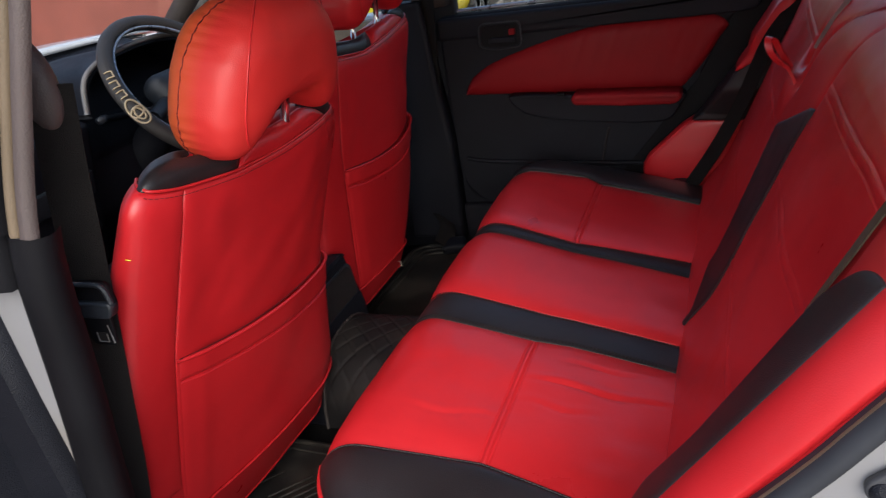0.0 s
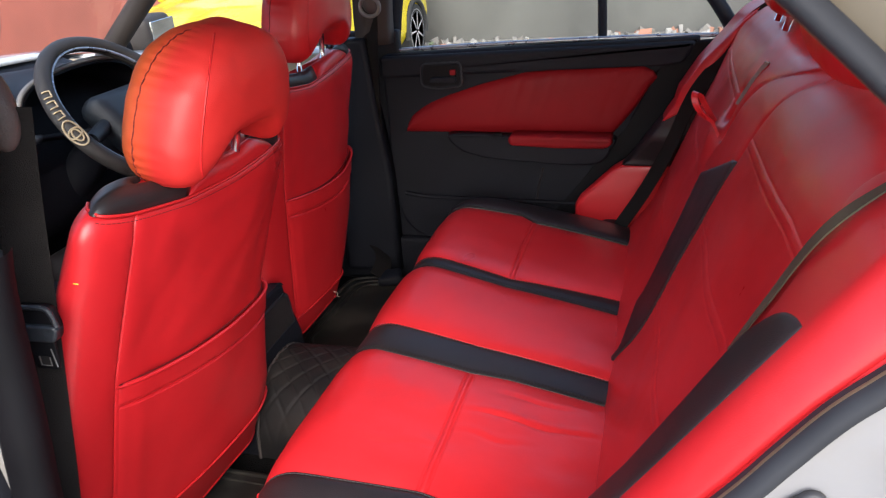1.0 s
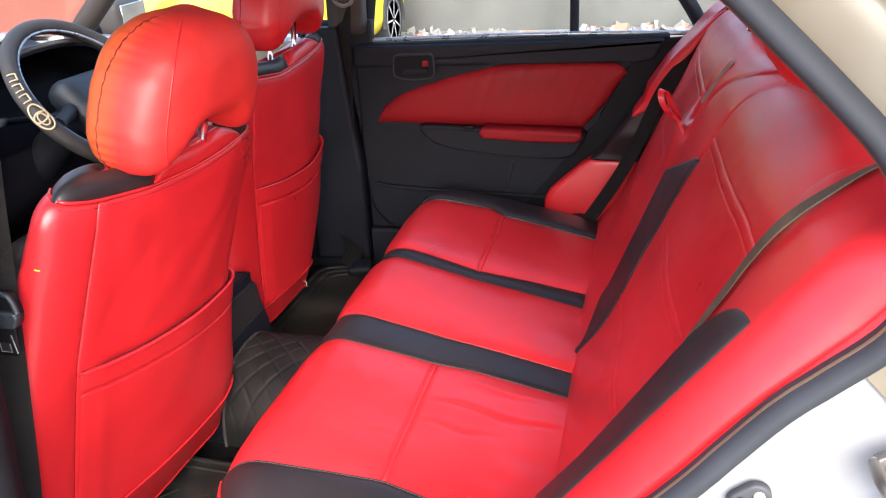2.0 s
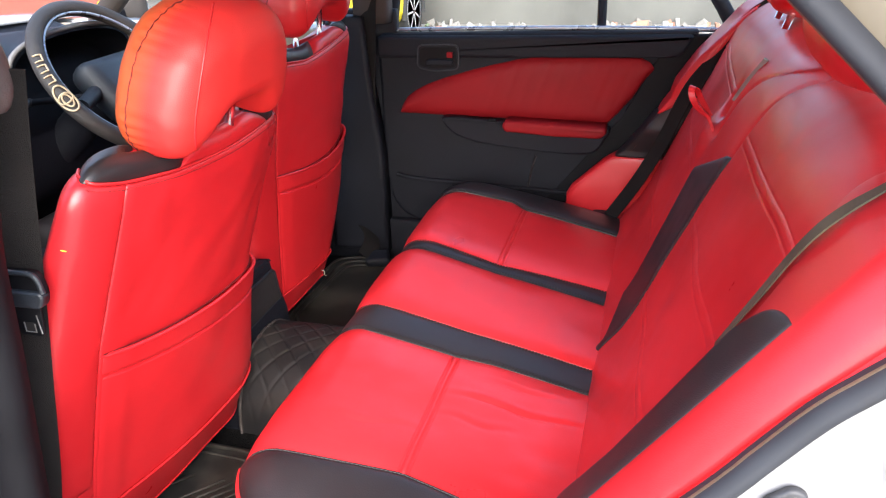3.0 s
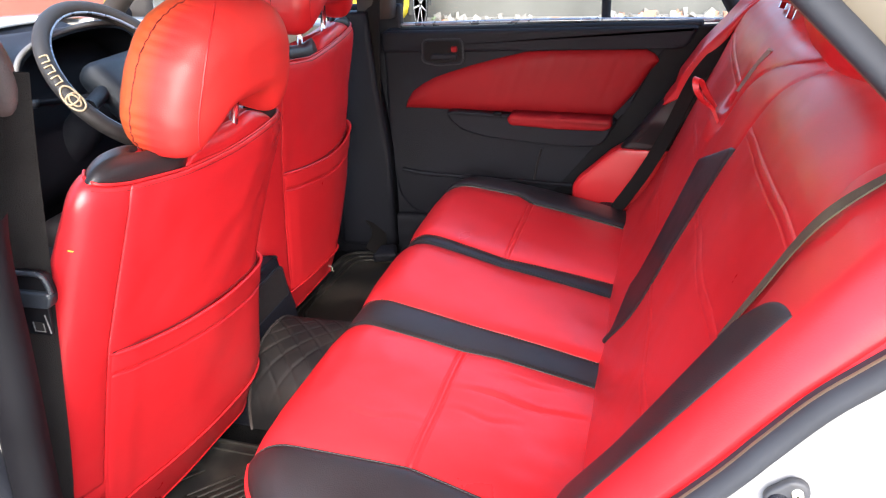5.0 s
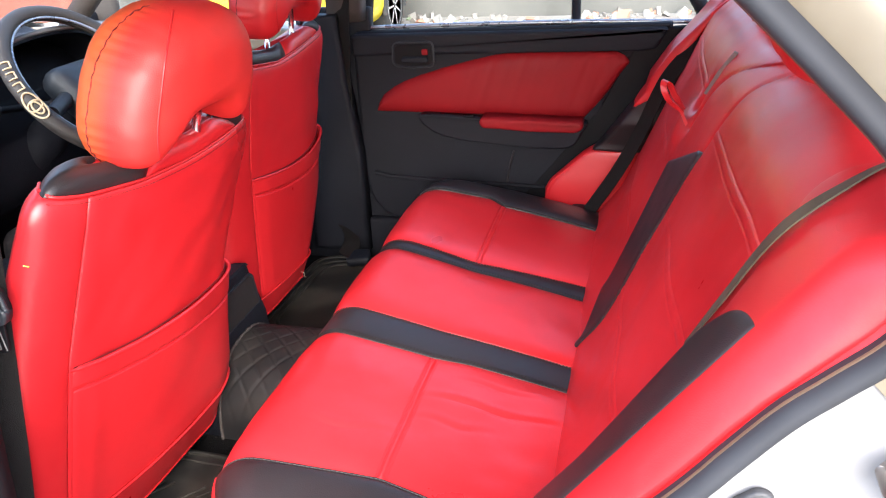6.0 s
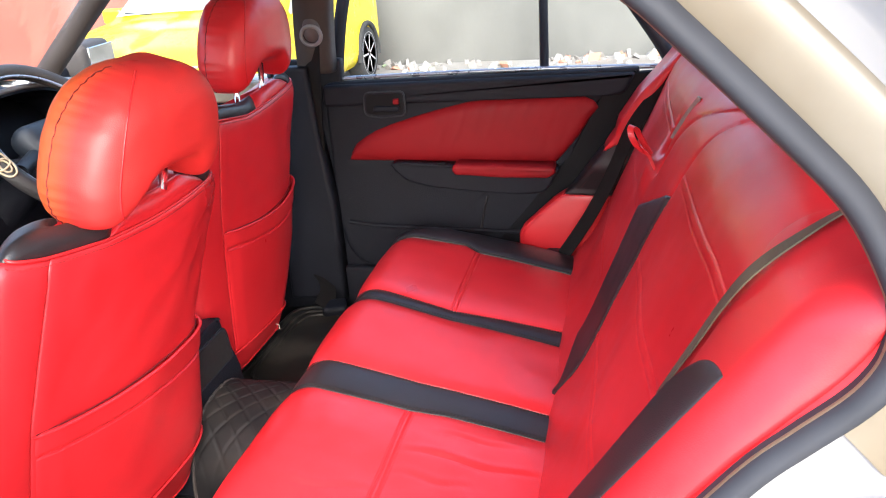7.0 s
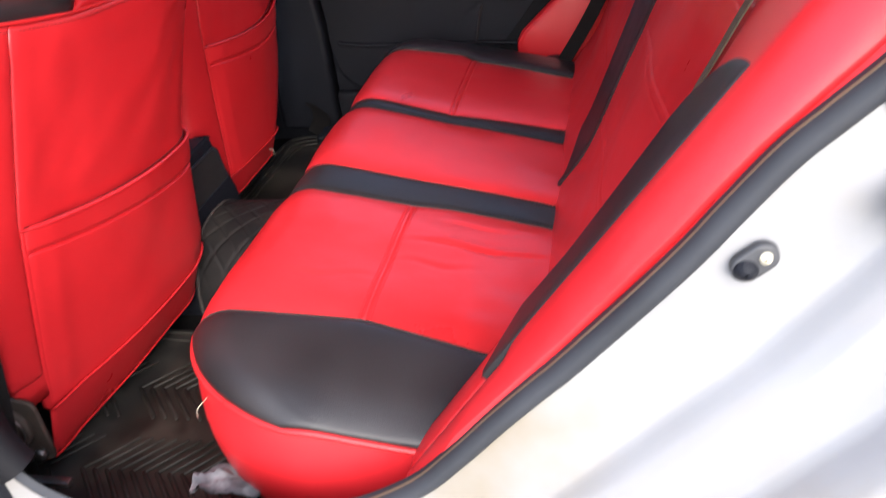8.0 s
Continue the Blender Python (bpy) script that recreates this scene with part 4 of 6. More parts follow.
        coil = [R @ Vector(((0.012 + 0.0036 * a / 1.9) * math.cos(a), (0.012 + 0.0036 * a / 1.9) * math.sin(a), 0.012)) for a in np.linspace(0, 15, 80)]
        tube("coil_spring", coil, 0.0014, STEEL, seat, 6, label="steel coil spring")
        for bx, by in ((-0.046, -0.034), (-0.046, 0.030)):
            lathe("bolt", [(0.001, 0.0), (0.009, 0.0), (0.009, 0.006), (0.006, 0.009), (0.001, 0.009)], STEEL, seat, R @ Matrix.Translation((bx, by, 0.002)), 8)
        block("slide_rail", (0.012, 0.13, 0.010), (cx - 0.232, y_low + 0.030, 0.366), STEEL, seat, 0.002, label="worn steel slide rail")
    return seat


front_seat(-0.366, 0.690, 19.5, "red vinyl covered front seat with map pocket, leaning back", "front seats")
front_seat(0.322, 0.722, 7.0, "red vinyl covered driver's seat with map pocket, nearly upright", "front seats", 0.034, True)
headrest("headrest", (-0.362, 0.502, 1.041), (0.150, 0.062, 0.094), 14, "red vinyl headrest on the front passenger seat, orange on its outer side", (-0.06, 0.06), RED_HEAD)
headrest("headrest", (0.322, 0.675, 1.066), (0.150, 0.062, 0.102), 6, "red vinyl headrest on the driver's seat", (-0.06, 0.06), RED)
headrest("headrest", (-0.378, -0.240, 1.140), (0.150, 0.058, 0.092), 16, "red vinyl rear headrest on the backrest", (), RED, seams=False, notch=0.0, taper=0.2)
headrest("headrest", (0.203, -0.248, 1.112), (0.130, 0.054, 0.082), 16, "red vinyl rear headrest on short chrome posts", (-0.054, 0.054), RED, seams=False, notch=0.0, taper=0.2)


# pull strap of the folded armrest
strap = thing("armrest_strap", "red vinyl pull loop on the rear backrest", "strap")
loop = smooth_line([(0.128, -0.118, 0.872), (0.118, -0.100, 0.888), (0.116, -0.088, 0.908), (0.124, -0.086, 0.922), (0.136, -0.094, 0.918), (0.140, -0.106, 0.895), (0.136, -0.120, 0.872)], 40)
ribbon("loop", [tuple(p) for p in loop[::4]], [(0.3, 0.9, 0.3)] * len(loop[::4]), 0.010, 0.003, RED, strap, n=50)
ribbon("tab", [(0.132, -0.132, 0.835), (0.132, -0.116, 0.872), (0.128, -0.104, 0.885)], [(1, 0.1, 0)] * 3, 0.026, 0.005, RED, strap, n=12)
buckle = thing("belt_tongue", "grey belt tongue tucked in the rear backrest", "seat belt")
ribbon("webbing", [(0.10, -0.158, 0.905), (0.075, -0.172, 0.945), (0.05, -0.186, 0.985)], [(0.4, 0.8, 0.3)] * 3, [0.022, 0.018, 0.006], 0.004, PLASTIC_L, buckle, n=16)


# ---------------------------------------------------------------- rear doors
def door(side, to_world, label, is_open):
    """A rear door in its own frame: x = distance from its front (hinge) edge rearwards, y up, z into the car."""
    d = thing("car_door", label, "car door", "rear doors")
    W = to_world
    # inner skin with a window opening above the belt
    low = rounded_outline([(0.0, 0.56), (0.012, 0.47), (0.05, 0.425), (0.14, 0.395), (0.36, 0.39), (0.485, 0.512), (0.565, 0.600), (0.674, 0.738), (0.772, 0.912), (0.772, 0.926), (0.0, 0.912)], 0.02, 5)
    plate("trim_panel", low, 0.030, W @ Matrix.Translation((0, 0, -0.035)), PLASTIC, d, 0.010, label="charcoal moulded trim panel")
    skin = rounded_outline([(-0.03, 0.27), (0.62, 0.27), (0.74, 0.50), (0.88, 0.72), (0.92, 0.885), (-0.03, 0.88)], 0.04, 5)
    plate("outer_skin", skin, 0.06, W @ Matrix.Translation((0, 0, -0.12)), PAINT, d, 0.01, label="white painted door shell")
    pad = rounded_outline([(0.0, 0.855), (0.36, 0.862), (0.70, 0.866), (0.738, 0.868), (0.765, 0.917), (0.0, 0.908)], 0.012, 4)
    plate("belt_pad", pad, 0.016, W @ Matrix.Translation((0, 0, -0.006)), PLASTIC, d, 0.010)
    # red padded insert
    lo = ([0.050, 0.33, 0.575, 0.605, 0.634, 0.660, 0.680], [0.714, 0.707, 0.700, 0.733, 0.769, 0.812, 0.836])
    hi = ([0.050, 0.058, 0.072, 0.100, 0.127, 0.17, 0.229, 0.30, 0.368, 0.42, 0.60, 0.650, 0.670, 0.680], [0.714, 0.735, 0.756, 0.776, 0.790, 0.806, 0.824, 0.842, 0.857, 0.862, 0.864, 0.862, 0.852, 0.838])
    nx, ny = 110, 26
    rows_p = []
    for x in 0.051 + 0.628 * eased(nx):
        y0, y1 = float(np.interp(x, *lo)), max(float(np.interp(x, *hi)), float(np.interp(x, *lo)) + 0.001)
        for t in eased(ny):
            y = y0 + (y1 - y0) * t
            dist = min(x - 0.050, 0.681 - x, (y - y0), (y1 - y))
            h = 0.017 * (1 - math.exp(-max(0, dist) / 0.012))
            for k in range(9):
                u = x - 0.30 - 0.038 * k - 0.35 * (y - 0.78)
                h -= (0.0030 if k % 2 else 0.0018) * math.exp(-(u / 0.006) ** 2) * (0.3 + 0.7 * t) * min(1, dist / 0.01)
            h += 0.0012 * noise.noise((x * 14, y * 14, 3.0))
            rows_p.append(W @ Vector((x, y, h - 0.005)))
    base = len(rows_p)
    fs = grid_faces(nx, ny)
    edge_i = [i * ny for i in range(nx)] + [(nx - 1) * ny + j for j in range(1, ny)] + [i * ny + ny - 1 for i in range(nx - 2, -1, -1)] + [j for j in range(ny - 2, 0, -1)]
    for q in edge_i:
        rows_p.append(rows_p[q] + W.to_3x3() @ Vector((0, 0, -0.02)))
    for q in range(len(edge_i)):
        fs.append((edge_i[q], base + q, base + (q + 1) % len(edge_i), edge_i[(q + 1) % len(edge_i)]))
    bm = bmesh.new()
    vv = [bm.verts.new(p) for p in rows_p]
    for f in fs:
        bm.faces.new([vv[i] for i in f])
    bmesh.ops.recalc_face_normals(bm, faces=bm.faces)
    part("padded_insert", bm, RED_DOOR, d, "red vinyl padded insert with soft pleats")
    # armrest with its grip recess and red pad
    arm = smooth_line([(0.172, 0.713, 0), (0.182, 0.690, 0), (0.205, 0.671, 0), (0.247, 0.656, 0), (0.34, 0.645, 0), (0.431, 0.637, 0), (0.520, 0.633, 0), (0.556, 0.642, 0), (0.575, 0.672, 0), (0.580, 0.700, 0), (0.46, 0.703, 0), (0.33, 0.706, 0), (0.24, 0.712, 0)], 78, closed=True)
    plate("armrest", [(p[0], p[1]) for p in arm], 0.036, W @ Matrix.Translation((0, 0, -0.005)), PLASTIC, d, 0.006, 3)
    red = rounded_outline([(0.328, 0.704), (0.336, 0.690), (0.45, 0.685), (0.566, 0.681), (0.582, 0.694), (0.578, 0.708), (0.45, 0.712), (0.335, 0.716)], 0.010, 4)
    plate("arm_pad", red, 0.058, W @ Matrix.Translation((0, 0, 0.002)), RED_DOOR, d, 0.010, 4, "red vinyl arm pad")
    block("window_switch", (0.010, 0.022, 0.008), tuple(W @ Vector((0.300, 0.712, 0.030))), JET, d, 0.003)
    # inner handle: bezel, dish, lever, lock
    bez = rounded_outline([(0.107, 0.834), (0.111, 0.889), (0.213, 0.891), (0.214, 0.831), (0.15, 0.826)], 0.014, 5)
    h = plate("handle_bezel", bez, 0.014, W @ Matrix.Translation((0, 0, -0.002)), PLASTIC, d, 0.004, 3)
    tube("bezel_rim", [W @ Vector((x, y, 0.0115)) for x, y in bez], 0.0022, HUB, h, 6, closed=True)
    inner = rounded_outline([(0.113, 0.838), (0.116, 0.884), (0.208, 0.886), (0.209, 0.836), (0.15, 0.832)], 0.011, 5)
    plate("dish", inner, 0.0035, W @ Matrix.Translation((0, 0, 0.0095)), JET, h, 0.001, 2)
    lev = rounded_outline([(0.130, 0.842), (0.135, 0.856), (0.20, 0.855), (0.20, 0.842)], 0.006, 3)
    plate("lever", lev, 0.010, W @ Matrix.Translation((0, 0, 0.011)), PLASTIC, h, 0.003, 2)
    lock = rounded_outline([(0.185, 0.860), (0.185, 0.874), (0.200, 0.874), (0.200, 0.860)], 0.003, 2)
    plate("lock_knob", lock, 0.009, W @ Matrix.Translation((0, 0, 0.011)), RED_DOOR, h, 0.002, 2, "small red lock marker")
    # lower pocket crease
    tube("pocket_ridge", [W @ Vector(p) for p in smooth_line([(0.03, 0.545, -0.003), (0.10, 0.536, 0.0), (0.30, 0.528, 0.0), (0.50, 0.520, -0.001)], 20)], 0.006, PLASTIC, d, 8)
    tube("trim_joint", [W @ Vector(p) for p in smooth_line([(0.405, 0.615, -0.004), (0.395, 0.58, -0.004), (0.385, 0.53, -0.004)], 12)], 0.003, BLACK, d, 6)
    # belt-line strip, window frame and glass
    tube("belt_strip", [W @ Vector(p) for p in smooth_line([(0.0, 0.918, -0.03), (0.30, 0.924, -0.03), (0.60, 0.926, -0.03), (0.86, 0.922, -0.03)], 30)], 0.0055, SILVER, d, 8, label="pale glazing strip")
    up = smooth_line([(0.02, 0.915, -0.06), (0.035, 1.05, -0.09), (0.06, 1.17, -0.13), (0.09, 1.245, -0.165), (0.20, 1.272, -0.18), (0.45, 1.272, -0.18), (0.58, 1.24, -0.165), (0.70, 1.13, -0.125), (0.80, 1.0, -0.085), (0.845, 0.93, -0.06)], 70)
    tube("window_frame", [W @ Vector(p) for p in up], 0.017, PLASTIC, d, 8)
    g0 = [W @ Vector(p) for p in smooth_line([(0.55, 0.925, -0.055), (0.548, 1.0, -0.08), (0.545, 1.10, -0.115), (0.54, 1.245, -0.165)], 20)]
    tube("division_bar", g0, 0.011, PLASTIC, d, 8)
    vs = [W @ Vector(p) for p in up]
    c = sum(vs, Vector()) / len(vs)
    k = len(vs)
    pane = put_mesh("glass", vs + [W @ (W.inverted() @ v + Vector((0, 0, -0.004))) for v in vs], [tuple(range(k)), tuple(range(k, 2 * k))[::-1]], GLASS, d, "clear window glass", smooth=False)
    pane.visible_shadow = False
    return d


# the far door is shut; its inner face is at x = 0.675
far_m = Matrix(((0, 0, -1, 0.672), (-1, 0, 0, 0.662), (0, 1, 0, 0), (0, 0, 0, 1)))
door(1, far_m, "closed rear car door with charcoal trim and a red insert", False)
# the near door stands open, hinged at the centre pillar
ang = radians(-14)
near_m = Matrix.Translation((-0.727, 0.655, 0)) @ Matrix.Rotation(ang, 4, "Z") @ Matrix(((-1, 0, 0, 0), (0, 0, -1, 0), (0, 1, 0, 0), (0, 0, 0, 1)))
door(-1, near_m, "wide open rear car door with charcoal trim and a red insert", True)


# ---------------------------------------------------------------- body shell
shell = thing("sedan_body", "white sedan body shell with open rear door aperture", "car")
APER = [(-0.063, 1.202), (-0.103, 1.167), (-0.171, 1.102), (-0.206, 1.064), (-0.229, 1.021), (-0.236, 0.997), (-0.233, 0.972), (-0.217, 0.947), (-0.187, 0.917), (-0.155, 0.884), (-0.100, 0.813), (-0.022, 0.729), (0.020, 0.686), (0.060, 0.643), (0.100, 0.597),
        (0.150, 0.548), (0.235, 0.503), (0.337, 0.490), (0.470, 0.482), (0.545, 0.508), (0.578, 0.570), (0.572, 0.680), (0.555, 0.812), (0.535, 0.983), (0.504, 1.091), (0.474, 1.178), (0.458, 1.245), (0.40, 1.262), (0.16, 1.262), (0.0, 1.240)]
loop2 = smooth_line([(y, z, 0) for y, z in APER], 180, closed=True)[:, :2]
tan = np.roll(loop2, -1, 0) - np.roll(loop2, 1, 0)
nor = np.stack([tan[:, 1], -tan[:, 0]], -1)
nor /= np.linalg.norm(nor, axis=1, keepdims=True)
if np.dot(nor[0], loop2[0] - loop2.mean(0)) < 0:
    nor = -nor


def ring_sweep(name, profile, material, sgn=-1, label="", lean=True):
    """Sweeps (outward offset, x) pairs round the door aperture. The upper part leans in with the glass."""
    verts = []
    for off, x in profile:
        for (y, z), (ny, nz) in zip(loop2, nor):
            off2 = off if off > -0.004 else off * float(clamp01((0.90 - z) / 0.18))
            off2 += 0.009 * float(clamp01((0.84 - z) / 0.14)) * float(clamp01((0.30 - y) / 0.1)) * float(clamp01((0.11 - off) / 0.08))
            yy, zz = y + ny * off2, z + nz * off2
            x2 = max(x, 0.699) if y > 0.44 else x
            xx = x2 - (0.12 * max(0.0, zz - 0.95) if lean else 0)
            verts.append((MID + sgn * xx, yy, zz))
    faces = grid_faces(len(profile), len(loop2), wrap_m=True)
    if sgn > 0:
        faces = [f[::-1] for f in faces]
    return put_mesh(name, verts, faces, material, shell, label)


def ring_strip(name, profile, idx, material, label=""):
    verts = []
    for off, x in profile:
        for i in idx:
            (y, z), (ny, nz) = loop2[i], nor[i]
            yy, zz = y + ny * off, z + nz * off
            verts.append((MID - (x - 0.12 * max(0.0, zz - 0.95)), yy, zz))
    return put_mesh(name, verts, grid_faces(len(profile), len(idx)), material, shell, label)


# x below is the distance from the car's centre line
ring_sweep("door_seal", [(0.003, 0.682), (0.002, 0.690), (0.003, 0.698), (0.007, 0.7045), (0.012, 0.7055), (0.017, 0.703), (0.022, 0.696), (0.023, 0.680)], RUBBER, label="dark rubber door seal")
JP = [(0.015, 0.682), (0.022, 0.690), (0.085, 0.697), (0.100, 0.703), (0.112, 0.722), (0.125, 0.733), (0.150, 0.738), (0.165, 0.750), (0.172, 0.775), (0.180, 0.792), (0.21, 0.800), (0.30, 0.806)]
jd = np.concatenate([np.linspace(0.015, 0.19, 56), [0.21, 0.30]])
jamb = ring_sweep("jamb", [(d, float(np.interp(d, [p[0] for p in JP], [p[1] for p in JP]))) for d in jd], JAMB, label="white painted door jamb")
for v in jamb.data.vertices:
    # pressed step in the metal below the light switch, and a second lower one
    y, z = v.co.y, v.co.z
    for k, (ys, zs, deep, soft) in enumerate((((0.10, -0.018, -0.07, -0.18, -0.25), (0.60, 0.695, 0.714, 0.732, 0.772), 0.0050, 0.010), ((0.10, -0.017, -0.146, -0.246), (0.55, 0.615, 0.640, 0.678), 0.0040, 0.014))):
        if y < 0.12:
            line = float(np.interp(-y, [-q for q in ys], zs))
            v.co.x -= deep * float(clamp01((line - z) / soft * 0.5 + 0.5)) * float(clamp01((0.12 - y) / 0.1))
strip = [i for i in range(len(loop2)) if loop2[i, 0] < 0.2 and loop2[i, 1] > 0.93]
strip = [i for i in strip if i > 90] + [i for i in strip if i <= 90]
ring_strip("jamb_upper", [(0.0185, 0.690), (0.022, 0.6935), (0.045, 0.6965), (0.060, 0.6985), (0.066, 0.696)], strip, TAN, "tan cream paint")
ring_sweep("inner_lip", [(0.010, 0.676), (0.0035, 0.686), (0.0015, 0.6915), (0.003, 0.695)], TANTRIM, label="brown inner lip of the seal")
# black plastic cover along the lower centre pillar, mauve trim on its upper part
strip = [i for i in range(len(loop2)) if loop2[i, 0] > 0.50 and 0.53 < loop2[i, 1] < 0.985]
ring_strip("pillar_cover", [(-0.001, 0.676), (-0.007, 0.688), (-0.008, 0.696), (-0.004, 0.706), (0.004, 0.712), (0.022, 0.714), (0.032, 0.708), (0.034, 0.690)], strip, JET)
strip = [i for i in range(len(loop2)) if loop2[i, 0] > 0.46 and 0.905 < loop2[i, 1] < 0.995]
ring_strip("pillar_shoulder", [(0.031, 0.690), (0.033, 0.714), (0.045, 0.720), (0.090, 0.722), (0.105, 0.712)], strip, JET)
strip = [i for i in range(len(loop2)) if loop2[i, 0] > 0.46 and 0.975 < loop2[i, 1] < 1.24]
ring_strip("pillar_trim", [(0.000, 0.700), (-0.004, 0.704), (0.001, 0.711), (0.010, 0.713), (0.0125, 0.700)], strip, TRIM, "mauve-grey pillar trim")
# tan colour stands for the brown ground reflected in the pillar's white paint
ring_strip("pillar_edge", [(0.0125, 0.700), (0.0135, 0.711), (0.019, 0.7145), (0.024, 0.712), (0.026, 0.70)], strip, TANTRIM, "pillar edge paint tinted with a brown reflection")
ring_strip("pillar_seal", [(0.026, 0.705), (0.030, 0.718), (0.039, 0.724), (0.060, 0.722), (0.076, 0.70)], strip, JET)

# the shell behind, over and under the aperture, as closed skins
def skin(name, rows, material, label="", thick=0.012):
    P = np.array(rows, float)
    n, m = P.shape[:2]
    du, dv = np.gradient(P, axis=0), np.gradient(P, axis=1)
    N = np.cross(du, dv)
    N /= np.linalg.norm(N, axis=2, keepdims=True) + 1e-9
    Q = P - N * thick
    k = n * m
    faces = grid_faces(n, m) + [f[::-1] for f in grid_faces(n, m, base=k)]
    for i in range(n - 1):
        faces += [(i * m, k + i * m, k + (i + 1) * m, (i + 1) * m), (i * m + m - 1, (i + 1) * m + m - 1, k + (i + 1) * m + m - 1, k + i * m + m - 1)]
    for j in range(m - 1):
        faces += [(j, j + 1, k + j + 1, k + j), ((n - 1) * m + j, k + (n - 1) * m + j, k + (n - 1) * m + j + 1, (n - 1) * m + j + 1)]
    return put_mesh(name, list(P.reshape(-1, 3)) + list(Q.reshape(-1, 3)), faces, material, shell, label)


def roof_z(x, y):
    return 1.365 - 0.06 * ((x - MID) / 0.6) ** 2 - 0.05 * ((y - 0.35) / 0.85) ** 2


xs, ys = np.linspace(MID - 0.56, MID + 0.56, 25), np.linspace(-0.42, 1.02, 25)
skin("roof", [[(x, y, roof_z(x, y)) for y in ys] for x in xs], PAINT, "white roof")
skin("headliner", [[(x, y, roof_z(x, y) - 0.035) for y in ys] for x in xs], LINER, "pale grey headliner", 0.01)
for s in (-1, 1):
    # roof rail, lower side, rear quarter
    rail = smooth_line([(MID + s * 0.56, 1.05, 1.30), (MID + s * 0.575, 0.6, 1.315), (MID + s * 0.575, 0.1, 1.315), (MID + s * 0.565, -0.42, 1.28)], 20)
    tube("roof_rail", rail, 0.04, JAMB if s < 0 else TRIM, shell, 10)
    tube("windscreen_pillar", smooth_line([(MID + s * 0.56, 0.98, 1.31), (MID + s * 0.655, 1.265, 1.105), (MID + s * 0.69, 1.47, 0.935)], 20), 0.030, DARKTRIM, shell, 10)
    quarter = []
    for z in np.linspace(0.30, 0.99, 12):
        quarter.append([(MID + s * (0.815 + 0.02 * math.sin((z - 0.3) * 4)), y, z) for y in np.linspace(-0.42, -1.75, 8)])
    skin("rear_quarter", quarter if s < 0 else [r[::-1] for r in quarter], PAINT)
    tube("rear_pillar", smooth_line([(MID + s * 0.54, -0.40, 1.285), (MID + s * 0.60, -0.62, 1.16), (MID + s * 0.66, -0.95, 0.99)], 16), 0.06, TRIM, shell, 10)
    block("sill", (0.08, 2.4, 0.16), (MID + s * 0.775, 0.45, 0.31), PAINT, shell, 0.03)
    wing = []
    for z in np.linspace(0.28, 0.90, 10):
        wing.append([(MID + s * (0.800 + 0.015 * math.sin((z - 0.28) * 4)), y, z + 0.02 * (1 - (y - 1.05) / 1.7)) for y in np.linspace(1.78 if s > 0 else 1.74, 2.75, 8)])
    skin("front_wing", [r[::-1] for r in wing] if s < 0 else wing, PAINT)
skin("front_fascia", [[(x, 2.76 - 0.06 * ((x - MID) / 0.8) ** 4, z) for z in np.linspace(0.24, 0.865, 8)] for x in np.linspace(MID - 0.80, MID + 0.80, 14)], PAINT)
skin("rear_fascia", [[(x, -1.76 + 0.06 * ((x - MID) / 0.8) ** 4, z) for z in np.linspace(0.24, 0.985, 8)] for x in np.linspace(MID + 0.80, MID - 0.80, 14)], PAINT)
# rear pillar skin on the open side, seen past the seal
rows = []
for q in np.linspace(0, 1, 10):
    z = 0.93 + 0.40 * q
    x = MID - (0.806 - 0.14 * max(0, z - 0.95))
    y0 = np.interp(z, [0.93, 1.0, 1.10, 1.2, 1.33], [-0.40, -0.40, -0.345, -0.26, -0.12])
    rows.append([(x, y0 - 0.75 * t, z - 0.25 * t * q) for t in np.linspace(0, 1, 8)])
skin("rear_pillar_skin", rows, PAINT, "white rear pillar")
skin("boot_lid", [[(x, y, 0.99) for y in np.linspace(-0.95, -1.75, 6)] for x in np.linspace(MID - 0.80, MID + 0.80, 8)], PAINT)
skin("parcel_shelf", [[(x, y, 0.985) for y in np.linspace(-0.29, -0.95, 6)] for x in np.linspace(MID - 0.70, MID + 0.70, 8)], PLASTIC_L)
skin("bonnet", [[(x, y, 0.985 - 0.12 * (max(0, y - 1.60) / 1.15) ** 1.8 - 0.05 * (x - MID) ** 2) for y in np.linspace(1.60, 2.75, 12)] for x in np.linspace(MID - 0.80, MID + 0.80, 12)], PAINT, "white bonnet")
skin("front_bulkhead", [[(x, 1.70, z) for z in np.linspace(0.25, 0.93, 6)] for x in np.linspace(MID - 0.74, MID + 0.74, 6)], PLASTIC)
skin("floor_pan", [[(x, y, 0.292 + 0.13 * math.exp(-((x - MID) / 0.09) ** 4)) for y in np.linspace(-0.4, 1.7, 20)] for x in np.linspace(MID - 0.76, MID + 0.76, 41)], CARPET, "dark worn carpet")
ws = [[(MID + (t * 2 - 1) * (0.56 + 0.10 * q), 0.98 + 0.49 * q + (0.06 + 0.12 * q) * math.sin(t * math.pi), 1.315 - 0.36 * q) for t in np.linspace(0, 1, 10)] for q in np.linspace(0, 1, 6)]
g = skin("windscreen", ws, GLASS, "clear windscreen", 0.004)
g.data.polygons.foreach_set("use_smooth", [False] * len(g.data.polygons))
g.visible_shadow = False
rw = [[(MID + (t * 2 - 1) * (0.52 + 0.10 * q), -0.42 - 0.52 * q - 0.04 * math.sin(t * math.pi), 1.30 - 0.30 * q) for t in np.linspace(0, 1, 10)] for q in np.linspace(0, 1, 6)]
g = skin("rear_window", rw, GLASS, "clear rear window", 0.004)
g.data.polygons.foreach_set("use_smooth", [False] * len(g.data.polygons))
